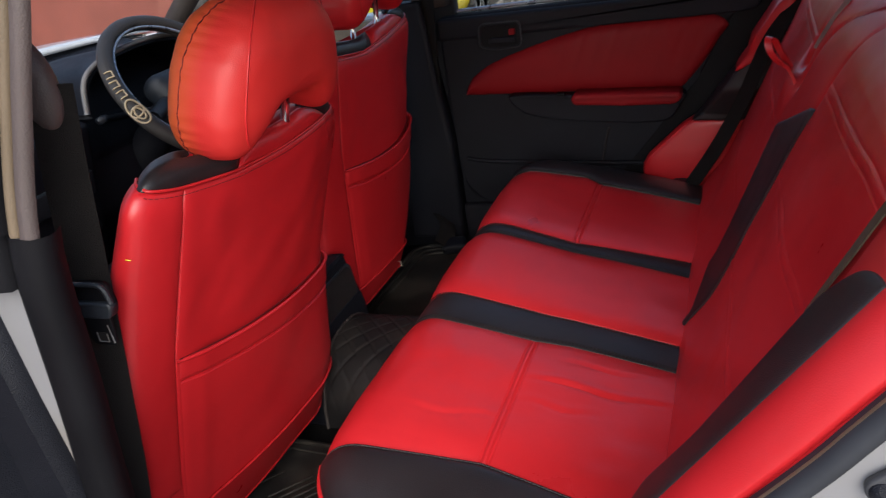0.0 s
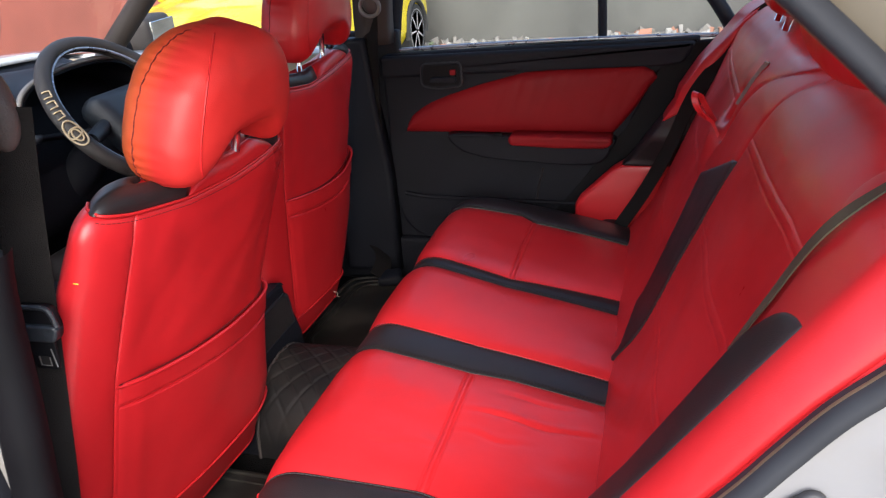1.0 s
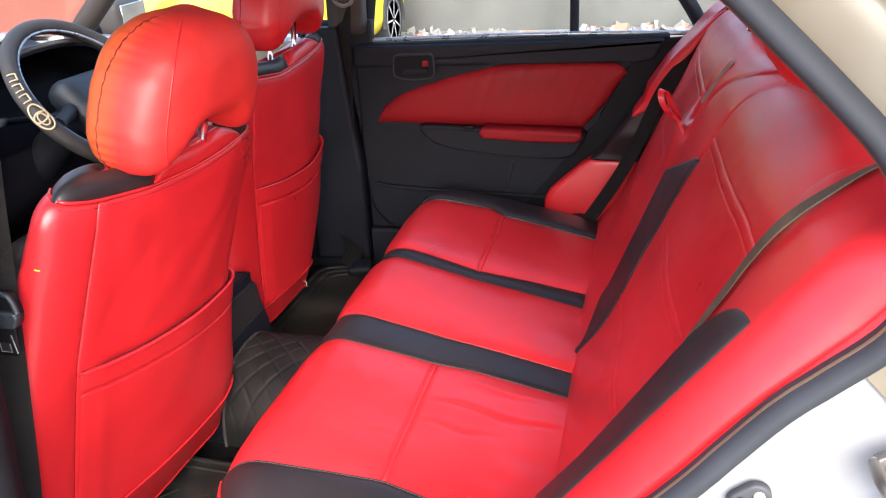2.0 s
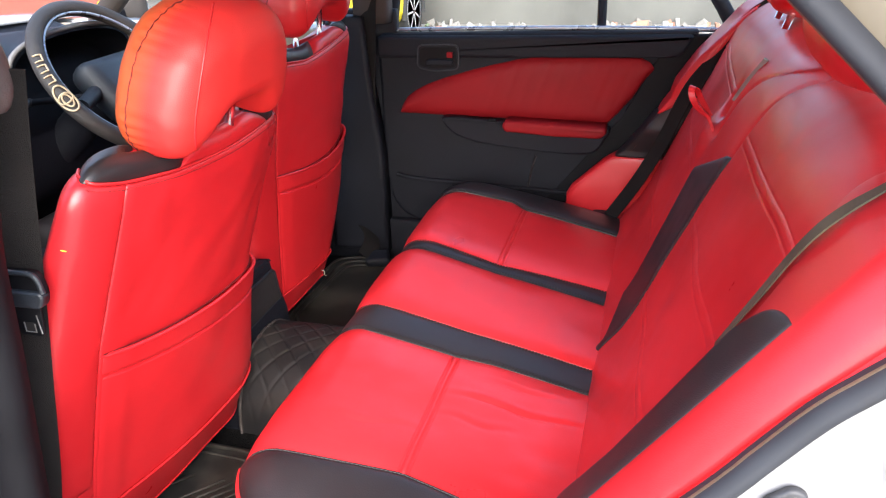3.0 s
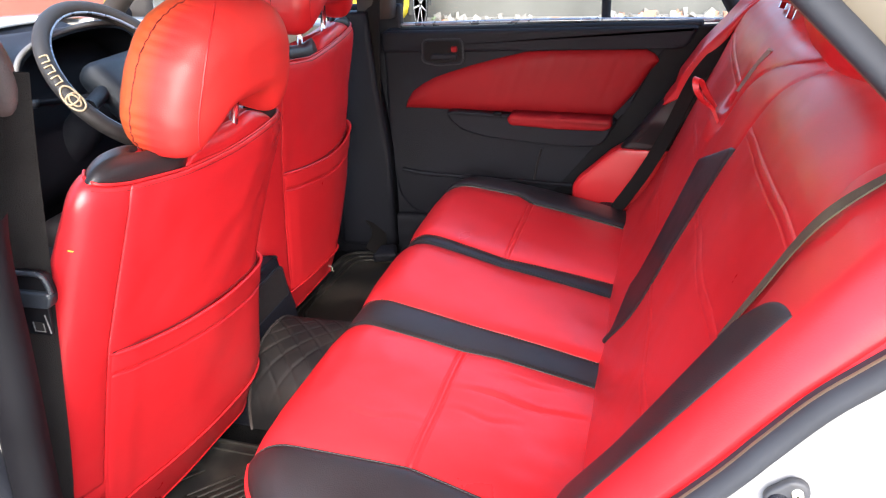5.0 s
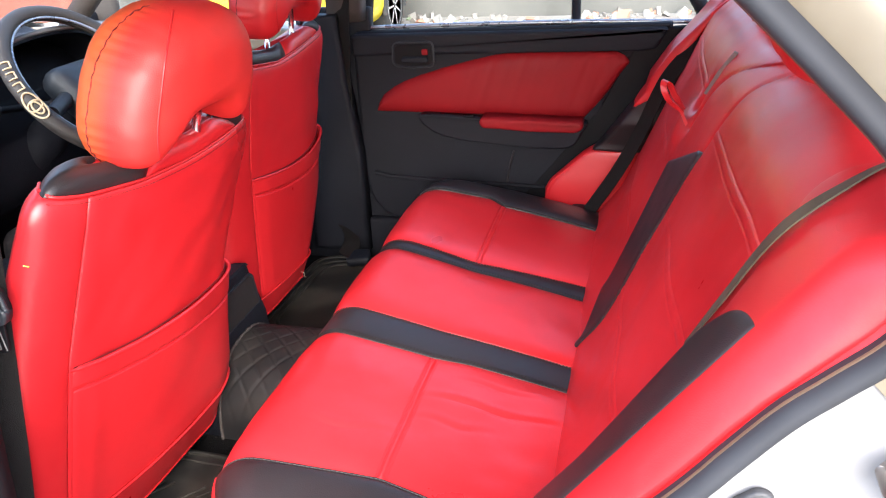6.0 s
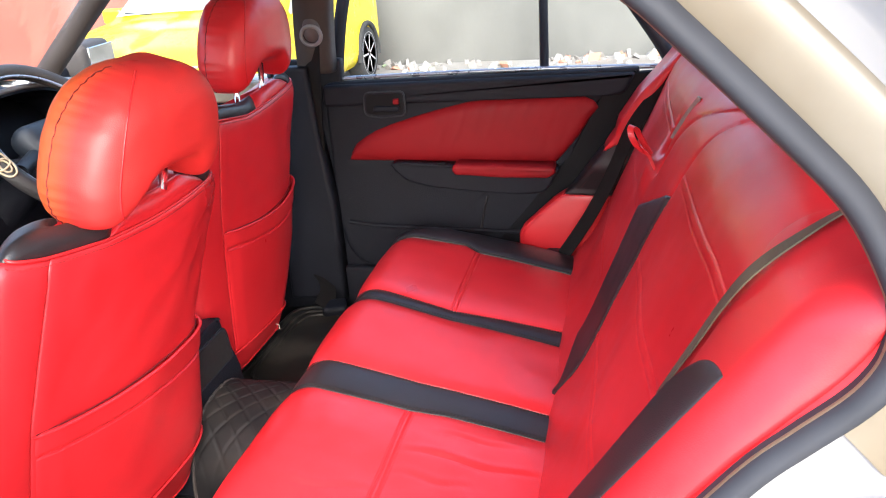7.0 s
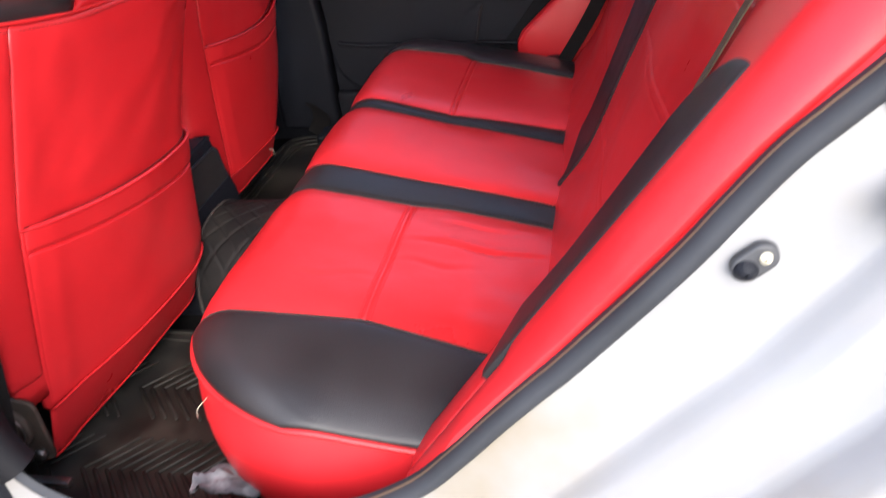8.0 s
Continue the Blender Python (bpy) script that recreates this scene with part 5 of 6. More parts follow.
g.visible_shadow = False

# centre pillars: lower trim and leaning upper trim
for s in (-1, 1):
    lowp = [(0.0, 0.33), (0.0, 0.60), (0.02, 0.80), (0.03, 0.96), (0.135, 0.96), (0.15, 0.60), (0.16, 0.33)]
    X = MID + s * (0.695 if s < 0 else 0.668)
    M = Matrix(((0, 0, -s, X + s * 0.03), (1, 0, 0, 0.60 if s < 0 else 0.655), (0, 1, 0, 0), (0, 0, 0, 1)))
    plate("pillar_lower_trim", lowp if True else lowp, 0.045, M, PLASTIC, shell, 0.012)
    if s < 0:
        continue
    prof = []
    for q in np.linspace(0, 1, 12):
        z = 0.94 + 0.34 * q
        yc = (0.620 if s < 0 else 0.675) - 0.075 * q ** 1.3
        xo = MID + s * ((0.722 if s < 0 else 0.70) - 0.34 * max(0, z - 0.95))
        prof.append([(xo + s * 0.02, yc - 0.045, z), (xo - s * 0.012, yc - 0.040, z), (xo - s * 0.022, yc, z), (xo - s * 0.012, yc + 0.04, z), (xo + s * 0.02, yc + 0.045, z)])
    skin("pillar_upper_trim", prof if s < 0 else [r[::-1] for r in prof], DARKTRIM, "dark taupe upper pillar trim", 0.004)

# crumpled, worn end of the sill carpet beside the cushion
verts = []
for i in range(16):
    for j in range(16):
        u, v = i / 15, j / 15
        p = Vector((-0.622 + 0.080 * u, 0.365 + 0.095 * v, 0.402 - 0.05 * u * u))
        p.z += 0.012 * noise.noise((u * 5, v * 5, 1.7)) + 0.006 * noise.noise((u * 13, v * 13, 0.2))
        p.y += 0.008 * noise.noise((u * 6, 4.0, v * 2))
        verts.append(p)
LINING = shader("worn_lining", (0.11, 0.113, 0.125), 0.8, vary=0.35, scale=30, other=(0.30, 0.30, 0.31), mix_scale=22)
put_mesh("sill_lining", verts + [p - Vector((0, 0, 0.004)) for p in verts], [f[::-1] for f in grid_faces(16, 16)][::1] + grid_faces(16, 16, base=256), LINING, shell, "torn grey sill lining")

for wx in (-1, 1):
    for wy in (-1.0, 1.95):
        tyre = lathe("tyre", [(0.17, -0.085), (0.28, -0.085), (0.30, -0.06), (0.30, 0.06), (0.28, 0.085), (0.17, 0.085)], TYRE, shell, pose(MID + wx * 0.70, wy, 0.215, 0, 90, 0), 32)
        lathe("rim", [(0.01, -0.06), (0.16, -0.07), (0.172, -0.088), (0.172, 0.088), (0.16, 0.07), (0.01, 0.06)], STEEL, tyre, pose(MID + wx * 0.70, wy, 0.215, 0, 90, 0), 24)

# door switch and striker on the jamb
sw = thing("door_switch", "grey rubber interior-light switch on the jamb", "switch")
o = []
for k in range(28):
    a = 2 * math.pi * k / 28
    o.append((0.0115 * math.cos(a) + math.copysign(0.0065, math.cos(a)), 0.0112 * math.sin(a)))
SWM = Matrix.Translation((-0.716, -0.152, 0.802)) @ Matrix.Rotation(radians(-42), 4, "X") @ Matrix(((0, 0, -1, 0), (1, 0, 0, 0), (0, 1, 0, 0), (0, 0, 0, 1)))
plate("boot", o, 0.007, SWM, SWITCH, sw, 0.003)
lathe("plunger", [(0.001, 0.0), (0.0085, 0.0), (0.0085, 0.005), (0.006, 0.007), (0.004, 0.010), (0.001, 0.0105)], PLASTIC, sw, SWM @ Matrix.Translation((0.0075, 0, 0.003)), 20)
lathe("rivet", [(0.001, 0.0), (0.0045, 0.0), (0.004, 0.006), (0.001, 0.0065)], BRASS, sw, SWM @ Matrix.Translation((-0.009, 0, 0.004)), 16, "yellowed plastic rivet")
stk = thing("door_striker", "worn steel door striker loop on its plate", "door latch")
STM = Matrix.Translation((-0.735, -0.252, 0.856)) @ Matrix.Rotation(radians(-30), 4, "X") @ Matrix(((0, 0, -1, 0), (1, 0, 0, 0), (0, 1, 0, 0), (0, 0, 0, 1)))
plate("base_plate", rounded_outline([(-0.020, -0.030), (0.022, -0.026), (0.020, 0.024), (-0.016, 0.020)], 0.010, 4), 0.008, STM, STEEL, stk, 0.002)
tube("loop", [STM @ Vector(p) for p in smooth_line([(0.018, 0.018, 0.003), (0.018, 0.018, 0.028), (0.012, 0.012, 0.036), (-0.012, 0.004, 0.036), (-0.018, 0.0, 0.028), (-0.018, 0.0, 0.003)], 24)], 0.0048, STEEL, stk, 10)
for sy in (-0.02,):
    lathe("bolt", [(0.001, 0), (0.009, 0), (0.009, 0.005), (0.005, 0.007), (0.001, 0.007)], STEEL, stk, STM @ Matrix.Translation((0.0, sy, 0.005)), 8)

# dark trim behind the shut door's rear edge
QM = Matrix(((0, 0, -1, 0.684), (-1, 0, 0, 0.662), (0, 1, 0, 0), (0, 0, 0, 1)))
plate("quarter_trim", rounded_outline([(0.30, 0.33), (0.34, 0.39), (0.50, 0.58), (0.61, 0.72), (0.71, 0.912), (0.97, 0.925), (0.97, 0.33)], 0.02, 4), 0.020, QM @ Matrix.Translation((0, 0, -0.012)), JET, shell, 0.006, label="dark trim behind the door")
plate("sill_trim", rounded_outline([(-0.06, 0.30), (0.46, 0.30), (0.46, 0.52), (0.20, 0.52), (-0.06, 0.60)], 0.02, 4), 0.016, QM @ Matrix.Translation((0, 0, -0.016)), PLASTIC, shell, 0.006, label="charcoal sill trim")
block("sill_cover", (0.035, 2.0, 0.13), (0.678, 0.95, 0.352), PLASTIC, shell, 0.012, 3, label="charcoal sill cover")
block("pillar_filler", (0.03, 0.17, 0.68), (0.708, 0.70, 0.63), PLASTIC, shell, 0.008)
fd = thing("front_door", "closed front car door with charcoal trim and beige belt strip", "car door")
FM = Matrix(((0, 0, -1, 0.672), (1, 0, 0, 0.80), (0, 1, 0, 0), (0, 0, 0, 1)))
plate("trim_panel", rounded_outline([(0.0, 0.34), (0.80, 0.34), (0.92, 0.60), (0.93, 0.93), (0.0, 0.918)], 0.03, 4), 0.03, FM @ Matrix.Translation((0, 0, -0.035)), PLASTIC, fd, 0.01)
plate("outer_skin", rounded_outline([(-0.04, 0.25), (0.86, 0.25), (0.98, 0.60), (1.0, 0.94), (-0.04, 0.922)], 0.03, 4), 0.05, FM @ Matrix.Translation((0, 0, -0.12)), PAINT, fd, 0.01)
plate("belt_pad", rounded_outline([(0.0, 0.872), (0.80, 0.885), (0.80, 0.938), (0.0, 0.924)], 0.012, 4), 0.022, FM @ Matrix.Translation((0, 0, -0.006)), BEIGE, fd, 0.008, label="beige belt pad")
pane = plate("glass", rounded_outline([(0.02, 0.93), (0.67, 0.94), (0.22, 1.28), (0.05, 1.28)], 0.03, 4), 0.004, FM @ Matrix.Translation((0, 0, -0.06)), GLASS, fd, 0, label="clear window glass")
pane.data.polygons.foreach_set("use_smooth", [False] * len(pane.data.polygons))
pane.visible_shadow = False
nd = thing("front_door", "closed white front car door beside the open rear door", "car door")
NM = Matrix(((0, 0, 1, -0.716), (1, 0, 0, 0.80), (0, 1, 0, 0), (0, 0, 0, 1)))
plate("trim_panel", rounded_outline([(0.0, 0.34), (0.80, 0.34), (0.92, 0.60), (0.93, 0.93), (0.0, 0.918)], 0.03, 4), 0.03, NM @ Matrix.Translation((0, 0, -0.035)), PLASTIC, nd, 0.01)
plate("outer_skin", rounded_outline([(-0.10, 0.25), (0.86, 0.25), (0.93, 0.60), (0.93, 0.94), (-0.10, 0.922)], 0.03, 4), 0.05, NM @ Matrix.Translation((0, 0, -0.10)), PAINT, nd, 0.01, label="white painted door shell")
pane = plate("glass", rounded_outline([(0.02, 0.93), (0.67, 0.94), (0.22, 1.28), (0.05, 1.28)], 0.03, 4), 0.004, NM @ Matrix.Translation((0, 0, -0.05)), GLASS, nd, 0, label="clear window glass")
pane.data.polygons.foreach_set("use_smooth", [False] * len(pane.data.polygons))
pane.visible_shadow = False
dm = thing("door_mirror", "grey outside door mirror on the far side", "mirror")
bm = bmesh.new()
bmesh.ops.create_cube(bm, size=1)
for v in bm.verts:
    v.co = Vector((v.co.x * 0.185, v.co.y * (0.08 if v.co.x > 0 else 0.10), v.co.z * 0.105))
bmesh.ops.bevel(bm, geom=list(bm.edges), offset=0.03, segments=4, profile=0.6, affect="EDGES")
bm.transform(pose(0.93, 1.50, 0.965, 0, 0, 8))
part("housing", bm, DARKTRIM, dm)
block("mirror_glass", (0.150, 0.006, 0.076), (0.938, 1.452, 0.965), CHROME, dm, 0.002, turn=(0, 0, 8), label="mirror glass")
block("foot", (0.14, 0.04, 0.04), (0.80, 1.52, 0.935), PLASTIC, dm, 0.012)

# ---------------------------------------------------------------- seat belts
b1 = thing("front_seat_belt", "black seat belt hanging with its latch plate at the centre pillar", "seat belt", "front belts")
up = [(-0.637, 0.548, 1.10), (-0.637, 0.566, 1.015), (-0.637, 0.582, 0.93), (-0.638, 0.592, 0.872), (-0.640, 0.613, 0.758), (-0.643, 0.644, 0.597), (-0.648, 0.69, 0.42), (-0.65, 0.71, 0.34)]
ribbon("webbing", up, [(0.62, -0.78, 0)] * len(up), 0.042, 0.003, WEB, b1)
bm = bmesh.new()
bmesh.ops.create_uvsphere(bm, u_segments=20, v_segments=12, radius=1)
for v in bm.verts:
    v.co = Vector((v.co.x * 0.018, v.co.y * 0.025, v.co.z * 0.046))
bm.transform(pose(-0.637, 0.566, 1.102, -8, 0, 0))
part("guide_cover", bm, TRIM, b1, "grey plastic belt guide cover")
LP = Matrix(((0, 0, -1, -0.648), (-1, 0, 0, 0.592), (0, 1, 0, 0.877), (0, 0, 0, 1)))
latch = plate("latch_plate", rounded_outline([(-0.040, -0.020), (0.034, -0.020), (0.040, -0.004), (0.036, 0.020), (-0.040, 0.020)], 0.009, 5), 0.007, LP @ Matrix.Translation((0, 0, -0.004)), JET, b1, 0.002, 2, "black latch plate")
plate("grip", rounded_outline([(-0.038, -0.020), (0.034, -0.020), (0.040, -0.006), (0.037, -0.001), (-0.038, -0.001)], 0.006, 4), 0.012, LP @ Matrix.Translation((0, 0, -0.003)), HUB, latch, 0.003, 3)
tube("frame_bar", [LP @ Vector(p) for p in smooth_line([(-0.038, 0.018, 0.004), (0.0, 0.019, 0.005), (0.028, 0.019, 0.005), (0.036, 0.012, 0.005), (0.039, -0.002, 0.005)], 24)], 0.0030, HUB, latch, 8)
# pale tube laid along the bar as a painted highlight
tube("edge_highlight", [LP @ Vector((x, 0.0215, 0.0055)) for x in np.linspace(-0.036, 0.028, 10)], 0.0007, PLASTIC_L, latch, 6, label="pale line for the bar's highlight")
tongue = plate("tongue", rounded_outline([(-0.012, -0.056), (0.018, -0.056), (0.022, -0.018), (-0.014, -0.018)], 0.004, 3), 0.003, LP @ Matrix.Translation((0.006, 0, 0.0)), JET, b1, 0.001, 2, "black tongue with a square hole")
# no cut-out: a solid black square stands for the shade in the hole
hole = [(-0.002, -0.050), (0.009, -0.050), (0.009, -0.040), (-0.002, -0.040)]
plate("hole", rounded_outline(hole, 0.001, 2), 0.001, LP @ Matrix.Translation((0.006, 0, 0.0025)), THREAD_B, tongue, 0)
tube("hole_rim", [LP @ Vector((0.006 + x, y, 0.0036)) for x, y in ((0.017, -0.052), (0.015, -0.030))], 0.0007, PLASTIC_L, tongue, 6)
tube("hole_rim", [LP @ Vector((0.006 + x, y, 0.0036)) for x, y in ((-0.003, -0.040), (-0.003, -0.051), (0.010, -0.051), (0.010, -0.041))], 0.0007, PLASTIC_L, tongue, 6)

b2 = thing("front_seat_belt", "black seat belt hanging from its guide at the far pillar", "seat belt", "front belts")
up = [(0.640, 0.660, 1.045), (0.648, 0.672, 0.95), (0.652, 0.685, 0.80), (0.652, 0.695, 0.60), (0.650, 0.70, 0.42)]
ribbon("webbing", up, [(-0.35, -0.9, 0)] * len(up), 0.047, 0.003, WEB, b2)
bm = bmesh.new()
bmesh.ops.create_uvsphere(bm, u_segments=20, v_segments=12, radius=1)
for v in bm.verts:
    v.co = Vector((v.co.x * 0.014, v.co.y * 0.022, v.co.z * 0.030))
bm.transform(pose(0.618, 0.650, 1.050, -8, 0, 0))
part("guide_cover", bm, TRIM, b2, "mauve-grey plastic belt guide cover")
tube("guide_ring", [(0.606 + 0.004 * math.cos(a), 0.648 + 0.026 * math.cos(a), 1.038 + 0.022 * math.sin(a)) for a in np.linspace(0, 2 * math.pi, 28, endpoint=False)], 0.0048, PLASTIC_L, b2, 8, closed=True, label="pale grey guide ring")

ribbon("sill_webbing", [(0.655, 0.735, 0.44), (0.640, 0.715, 0.40), (0.600, 0.690, 0.372), (0.545, 0.690, 0.352)], [(0.1, 0.75, 0.65)] * 4, 0.046, 0.003, WEB, b2, n=24)
block("anchor_cover", (0.050, 0.065, 0.028), (0.570, 0.665, 0.340), PLASTIC, b2, 0.012, 3, turn=(0, -14, 18))
b3 = thing("rear_seat_belt", "brown rear seat belt lying over the backrest and bolster", "seat belt", "rear belts")
pts = [(-0.560, -0.275, 1.034), (-0.575, -0.238, 1.025), (-0.584, -0.202, 1.003), (-0.580, -0.182, 0.983), (-0.573, -0.168, 0.962), (-0.560, -0.155, 0.932), (-0.548, -0.139, 0.893), (-0.540, -0.130, 0.871), (-0.531, -0.120, 0.846), (-0.520, -0.108, 0.815)]
flat = [tuple(np.cross((0.0, 0.92, 0.39), np.array(pts[min(k + 1, 9)]) - np.array(pts[max(k - 1, 0)]))) for k in range(10)]
ribbon("webbing", pts, flat, [0.020, 0.018, 0.017, 0.016, 0.016, 0.015, 0.014, 0.012, 0.010, 0.010], 0.0015, WEB_B, b3)
block("guide", (0.06, 0.02, 0.02), (-0.556, -0.290, 1.036), PLASTIC, b3, 0.005)
b4 = thing("rear_seat_belt", "black rear seat belt running down the backrest to the cushion", "seat belt", "rear belts")
pts = [(0.505, -0.250, 1.012), (0.518, -0.212, 0.985), (0.524, -0.188, 0.958), (0.526, -0.147, 0.897), (0.530, -0.096, 0.824), (0.540, -0.046, 0.700), (0.552, 0.004, 0.598), (0.563, 0.070, 0.490)]
flat = [tuple(np.cross((-0.85, 0.45, 0.3), np.array(pts[min(k + 1, 7)]) - np.array(pts[max(k - 1, 0)]))) for k in range(8)]
ribbon("webbing", pts, flat, 0.032, 0.0025, WEB, b4)
block("anchor_cap", (0.05, 0.04, 0.05), (0.570, 0.085, 0.488), PLASTIC, b4, 0.012, 3)

# ---------------------------------------------------------------- console, floor mats
con = thing("centre_console", "charcoal plastic centre console between the front seats", "console")
prof = smooth_line([(0.692, 0.30, 0), (0.690, 0.44, 0), (0.691, 0.55, 0), (0.694, 0.578, 0), (0.73, 0.575, 0), (1.05, 0.545, 0), (1.30, 0.54, 0), (1.36, 0.30, 0)], 40)
bm = bmesh.new()
rims = []
for sx in (-1, 1):
    rims.append([bm.verts.new((MID + sx * float(np.interp(p[1], [0.30, 0.42, 0.56, 0.60], [0.128, 0.120, 0.068, 0.052])), p[0], p[1])) for p in prof])
caps = [bm.faces.new(rims[0]), bm.faces.new(rims[1][::-1])]
for k in range(len(prof)):
    q = (k + 1) % len(prof)
    bm.faces.new((rims[0][k], rims[1][k], rims[1][q], rims[0][q]))
bmesh.ops.bevel(bm, geom=[e for f in caps for e in f.edges], offset=0.007, segments=2, profile=0.6, affect="EDGES")
bmesh.ops.recalc_face_normals(bm, faces=bm.faces)
part("body", bm, PLASTIC, con, smooth=False)
RF = Matrix(((1, 0, 0, MID), (0, 0, -1, 0.6915), (0, 1, 0, 0), (0, 0, 0, 1)))
plate("ashtray_frame", rounded_outline([(-0.078, 0.478), (0.092, 0.478), (0.080, 0.545), (0.068, 0.556), (-0.066, 0.556)], 0.006, 3), 0.003, RF, HUB, con, 0.001, 2)
# flat black plate painted in for the shade of a recess that isn't modelled
plate("ashtray_shade_plate", rounded_outline([(-0.072, 0.483), (0.085, 0.483), (0.074, 0.542), (0.062, 0.551), (-0.062, 0.551)], 0.005, 3), 0.0012, RF @ Matrix.Translation((0, 0, 0.0025)), THREAD_B, con, 0)
tube("gear_lever", smooth_line([(MID, 1.10, 0.58), (MID, 1.08, 0.63), (MID, 1.06, 0.67)], 12), 0.008, CHROME, con, 10)
lathe("gear_knob", [(0.001, -0.03), (0.018, -0.028), (0.024, 0.0), (0.022, 0.02), (0.012, 0.03), (0.001, 0.031)], JET, con, pose(MID, 1.06, 0.69), 20)
tube("parking_lever", smooth_line([(MID + 0.05, 0.95, 0.61), (MID + 0.05, 0.85, 0.65), (MID + 0.05, 0.74, 0.67)], 10), 0.014, HUB, con, 10)

QUILT = shader("quilted_vinyl", (0.016, 0.0145, 0.015), 0.6, spec=0.25, vary=0.3, scale=14, other=(0.035, 0.030, 0.026), mix_scale=9)
hump = thing("tunnel_mat", "dark quilted mat over the floor tunnel", "car mat")
bm = bmesh.new()
rows, cols = 130, 130
P = np.zeros((rows, cols, 3))
for i, y in enumerate(np.linspace(0.36, 0.684, rows)):
    for j, t in enumerate(np.linspace(-1, 1, cols)):
        x = MID + 0.135 * t
        z = 0.302 + 0.15 * (1 - abs(t) ** 2.4) ** 0.5 if abs(t) < 1 else 0.302
        dx, dy = (x + y) % 0.045, (x - y) % 0.045
        g = min(dx, 0.045 - dx, dy, 0.045 - dy)
        z += 0.0025 * min(1, g / 0.005)
        P[i, j] = (x, y, z)
faces = [f for f in grid_faces(rows, cols)]
put_mesh("quilted_top", P.reshape(-1, 3), [f[::-1] for f in faces], QUILT, hump)
tube("mat_edge", P[-1] + np.array([0, 0.002, -0.001]), 0.0035, DARKTRIM, hump, 6, label="worn bound edge")

mat = thing("floor_mat", "black rubber floor mat with raised chevrons and dust", "car mat", "floor mats")
mo = rounded_outline([(-0.655, 0.40), (-0.22, 0.40), (-0.20, 0.86), (-0.60, 0.90), (-0.665, 0.70)], 0.07, 6)
plate("base", mo, 0.012, Matrix.Translation((0, 0, 0.305)), MAT, mat, 0.004)
tube("rim", [(x, y, 0.317) for x, y in rounded_outline([(-0.645, 0.41), (-0.23, 0.41), (-0.21, 0.85), (-0.595, 0.89), (-0.655, 0.70)], 0.07, 6)], 0.005, MAT, mat, 6, closed=True)
tube("rim", [(x, y, 0.316) for x, y in rounded_outline([(-0.625, 0.43), (-0.25, 0.43), (-0.23, 0.83), (-0.585, 0.87), (-0.635, 0.69)], 0.06, 6)], 0.004, MAT, mat, 6, closed=True)
for k in range(6):
    for cx, cy in ((-0.53, 0.62), (-0.36, 0.62), (-0.53, 0.78), (-0.36, 0.78), (-0.36, 0.50), (-0.53, 0.50)):
        off = -0.05 + 0.02 * k
        block("chevron_rib", (0.09, 0.007, 0.004), (cx - 0.034, cy + off, 0.319), MAT, mat, 0.002, 1, turn=(0, 0, 42))
        block("chevron_rib", (0.09, 0.007, 0.004), (cx + 0.030, cy + off, 0.319), MAT, mat, 0.002, 1, turn=(0, 0, -42))
mat2 = thing("floor_mat", "black rubber floor mat with raised rims on the far side", "car mat", "floor mats")
plate("base", rounded_outline([(0.17, 0.42), (0.62, 0.42), (0.62, 0.80), (0.18, 0.82)], 0.06, 6), 0.012, Matrix.Translation((0, 0, 0.305)), MAT, mat2, 0.004)
for k, d in enumerate((0.01, 0.03, 0.05)):
    tube("rim", [(x, y, 0.317) for x, y in rounded_outline([(0.17 + d, 0.42 + d), (0.62 - d, 0.42 + d), (0.62 - d, 0.80 - d), (0.18 + d, 0.82 - d)], 0.06, 6)], 0.005, MAT, mat2, 6, closed=True)

# ---------------------------------------------------------------- dashboard and steering wheel
dash = thing("dashboard", "charcoal dashboard with air vents and centre stack", "dashboard")
prof = smooth_line([(1.36, 0.60, 0), (1.33, 0.70, 0), (1.34, 0.80, 0), (1.36, 0.885, 0), (1.42, 0.925, 0), (1.55, 0.935, 0), (1.69, 0.935, 0), (1.69, 0.55, 0), (1.45, 0.50, 0)], 60, closed=True)
plate("body", [(p[0], p[1]) for p in prof], 1.36, Matrix(((0, 0, 1, MID - 0.68), (1, 0, 0, 0), (0, 1, 0, 0), (0, 0, 0, 1))), PLASTIC, dash, 0.02, 3)
hood = smooth_line([(-0.22, 0.0, 0), (-0.19, 0.075, 0), (-0.08, 0.105, 0), (0.08, 0.105, 0), (0.19, 0.075, 0), (0.22, 0.0, 0)], 40)
rows = []
for q in np.linspace(0, 1, 8):
    rows.append([(0.32 + p[0], 1.27 + 0.28 * q, 0.875 + p[1] * (1 - 0.25 * q)) for p in hood])
P = np.array(rows)
k = P.shape[0] * P.shape[1]
Q = P - np.array([0, 0, 0.012])
Q[:, :, 0] = 0.32 + (Q[:, :, 0] - 0.32) * 0.95
m2 = P.shape[1]
put_mesh("instrument_hood", list(P.reshape(-1, 3)) + list(Q.reshape(-1, 3)), [f[::-1] for f in grid_faces(8, m2)] + grid_faces(8, m2, base=k) + [(j, j + 1, k + j + 1, k + j) for j in range(m2 - 1)], PLASTIC, dash)
tube("hood_edge", P[0], 0.006, PLASTIC_L, dash, 8)
block("centre_panel", (0.24, 0.06, 0.34), (MID, 1.335, 0.70), PLASTIC, dash, 0.015, 3, turn=(12, 0, 0))
block("radio", (0.19, 0.02, 0.055), (MID, 1.298, 0.735), HUB, dash, 0.004, turn=(12, 0, 0))
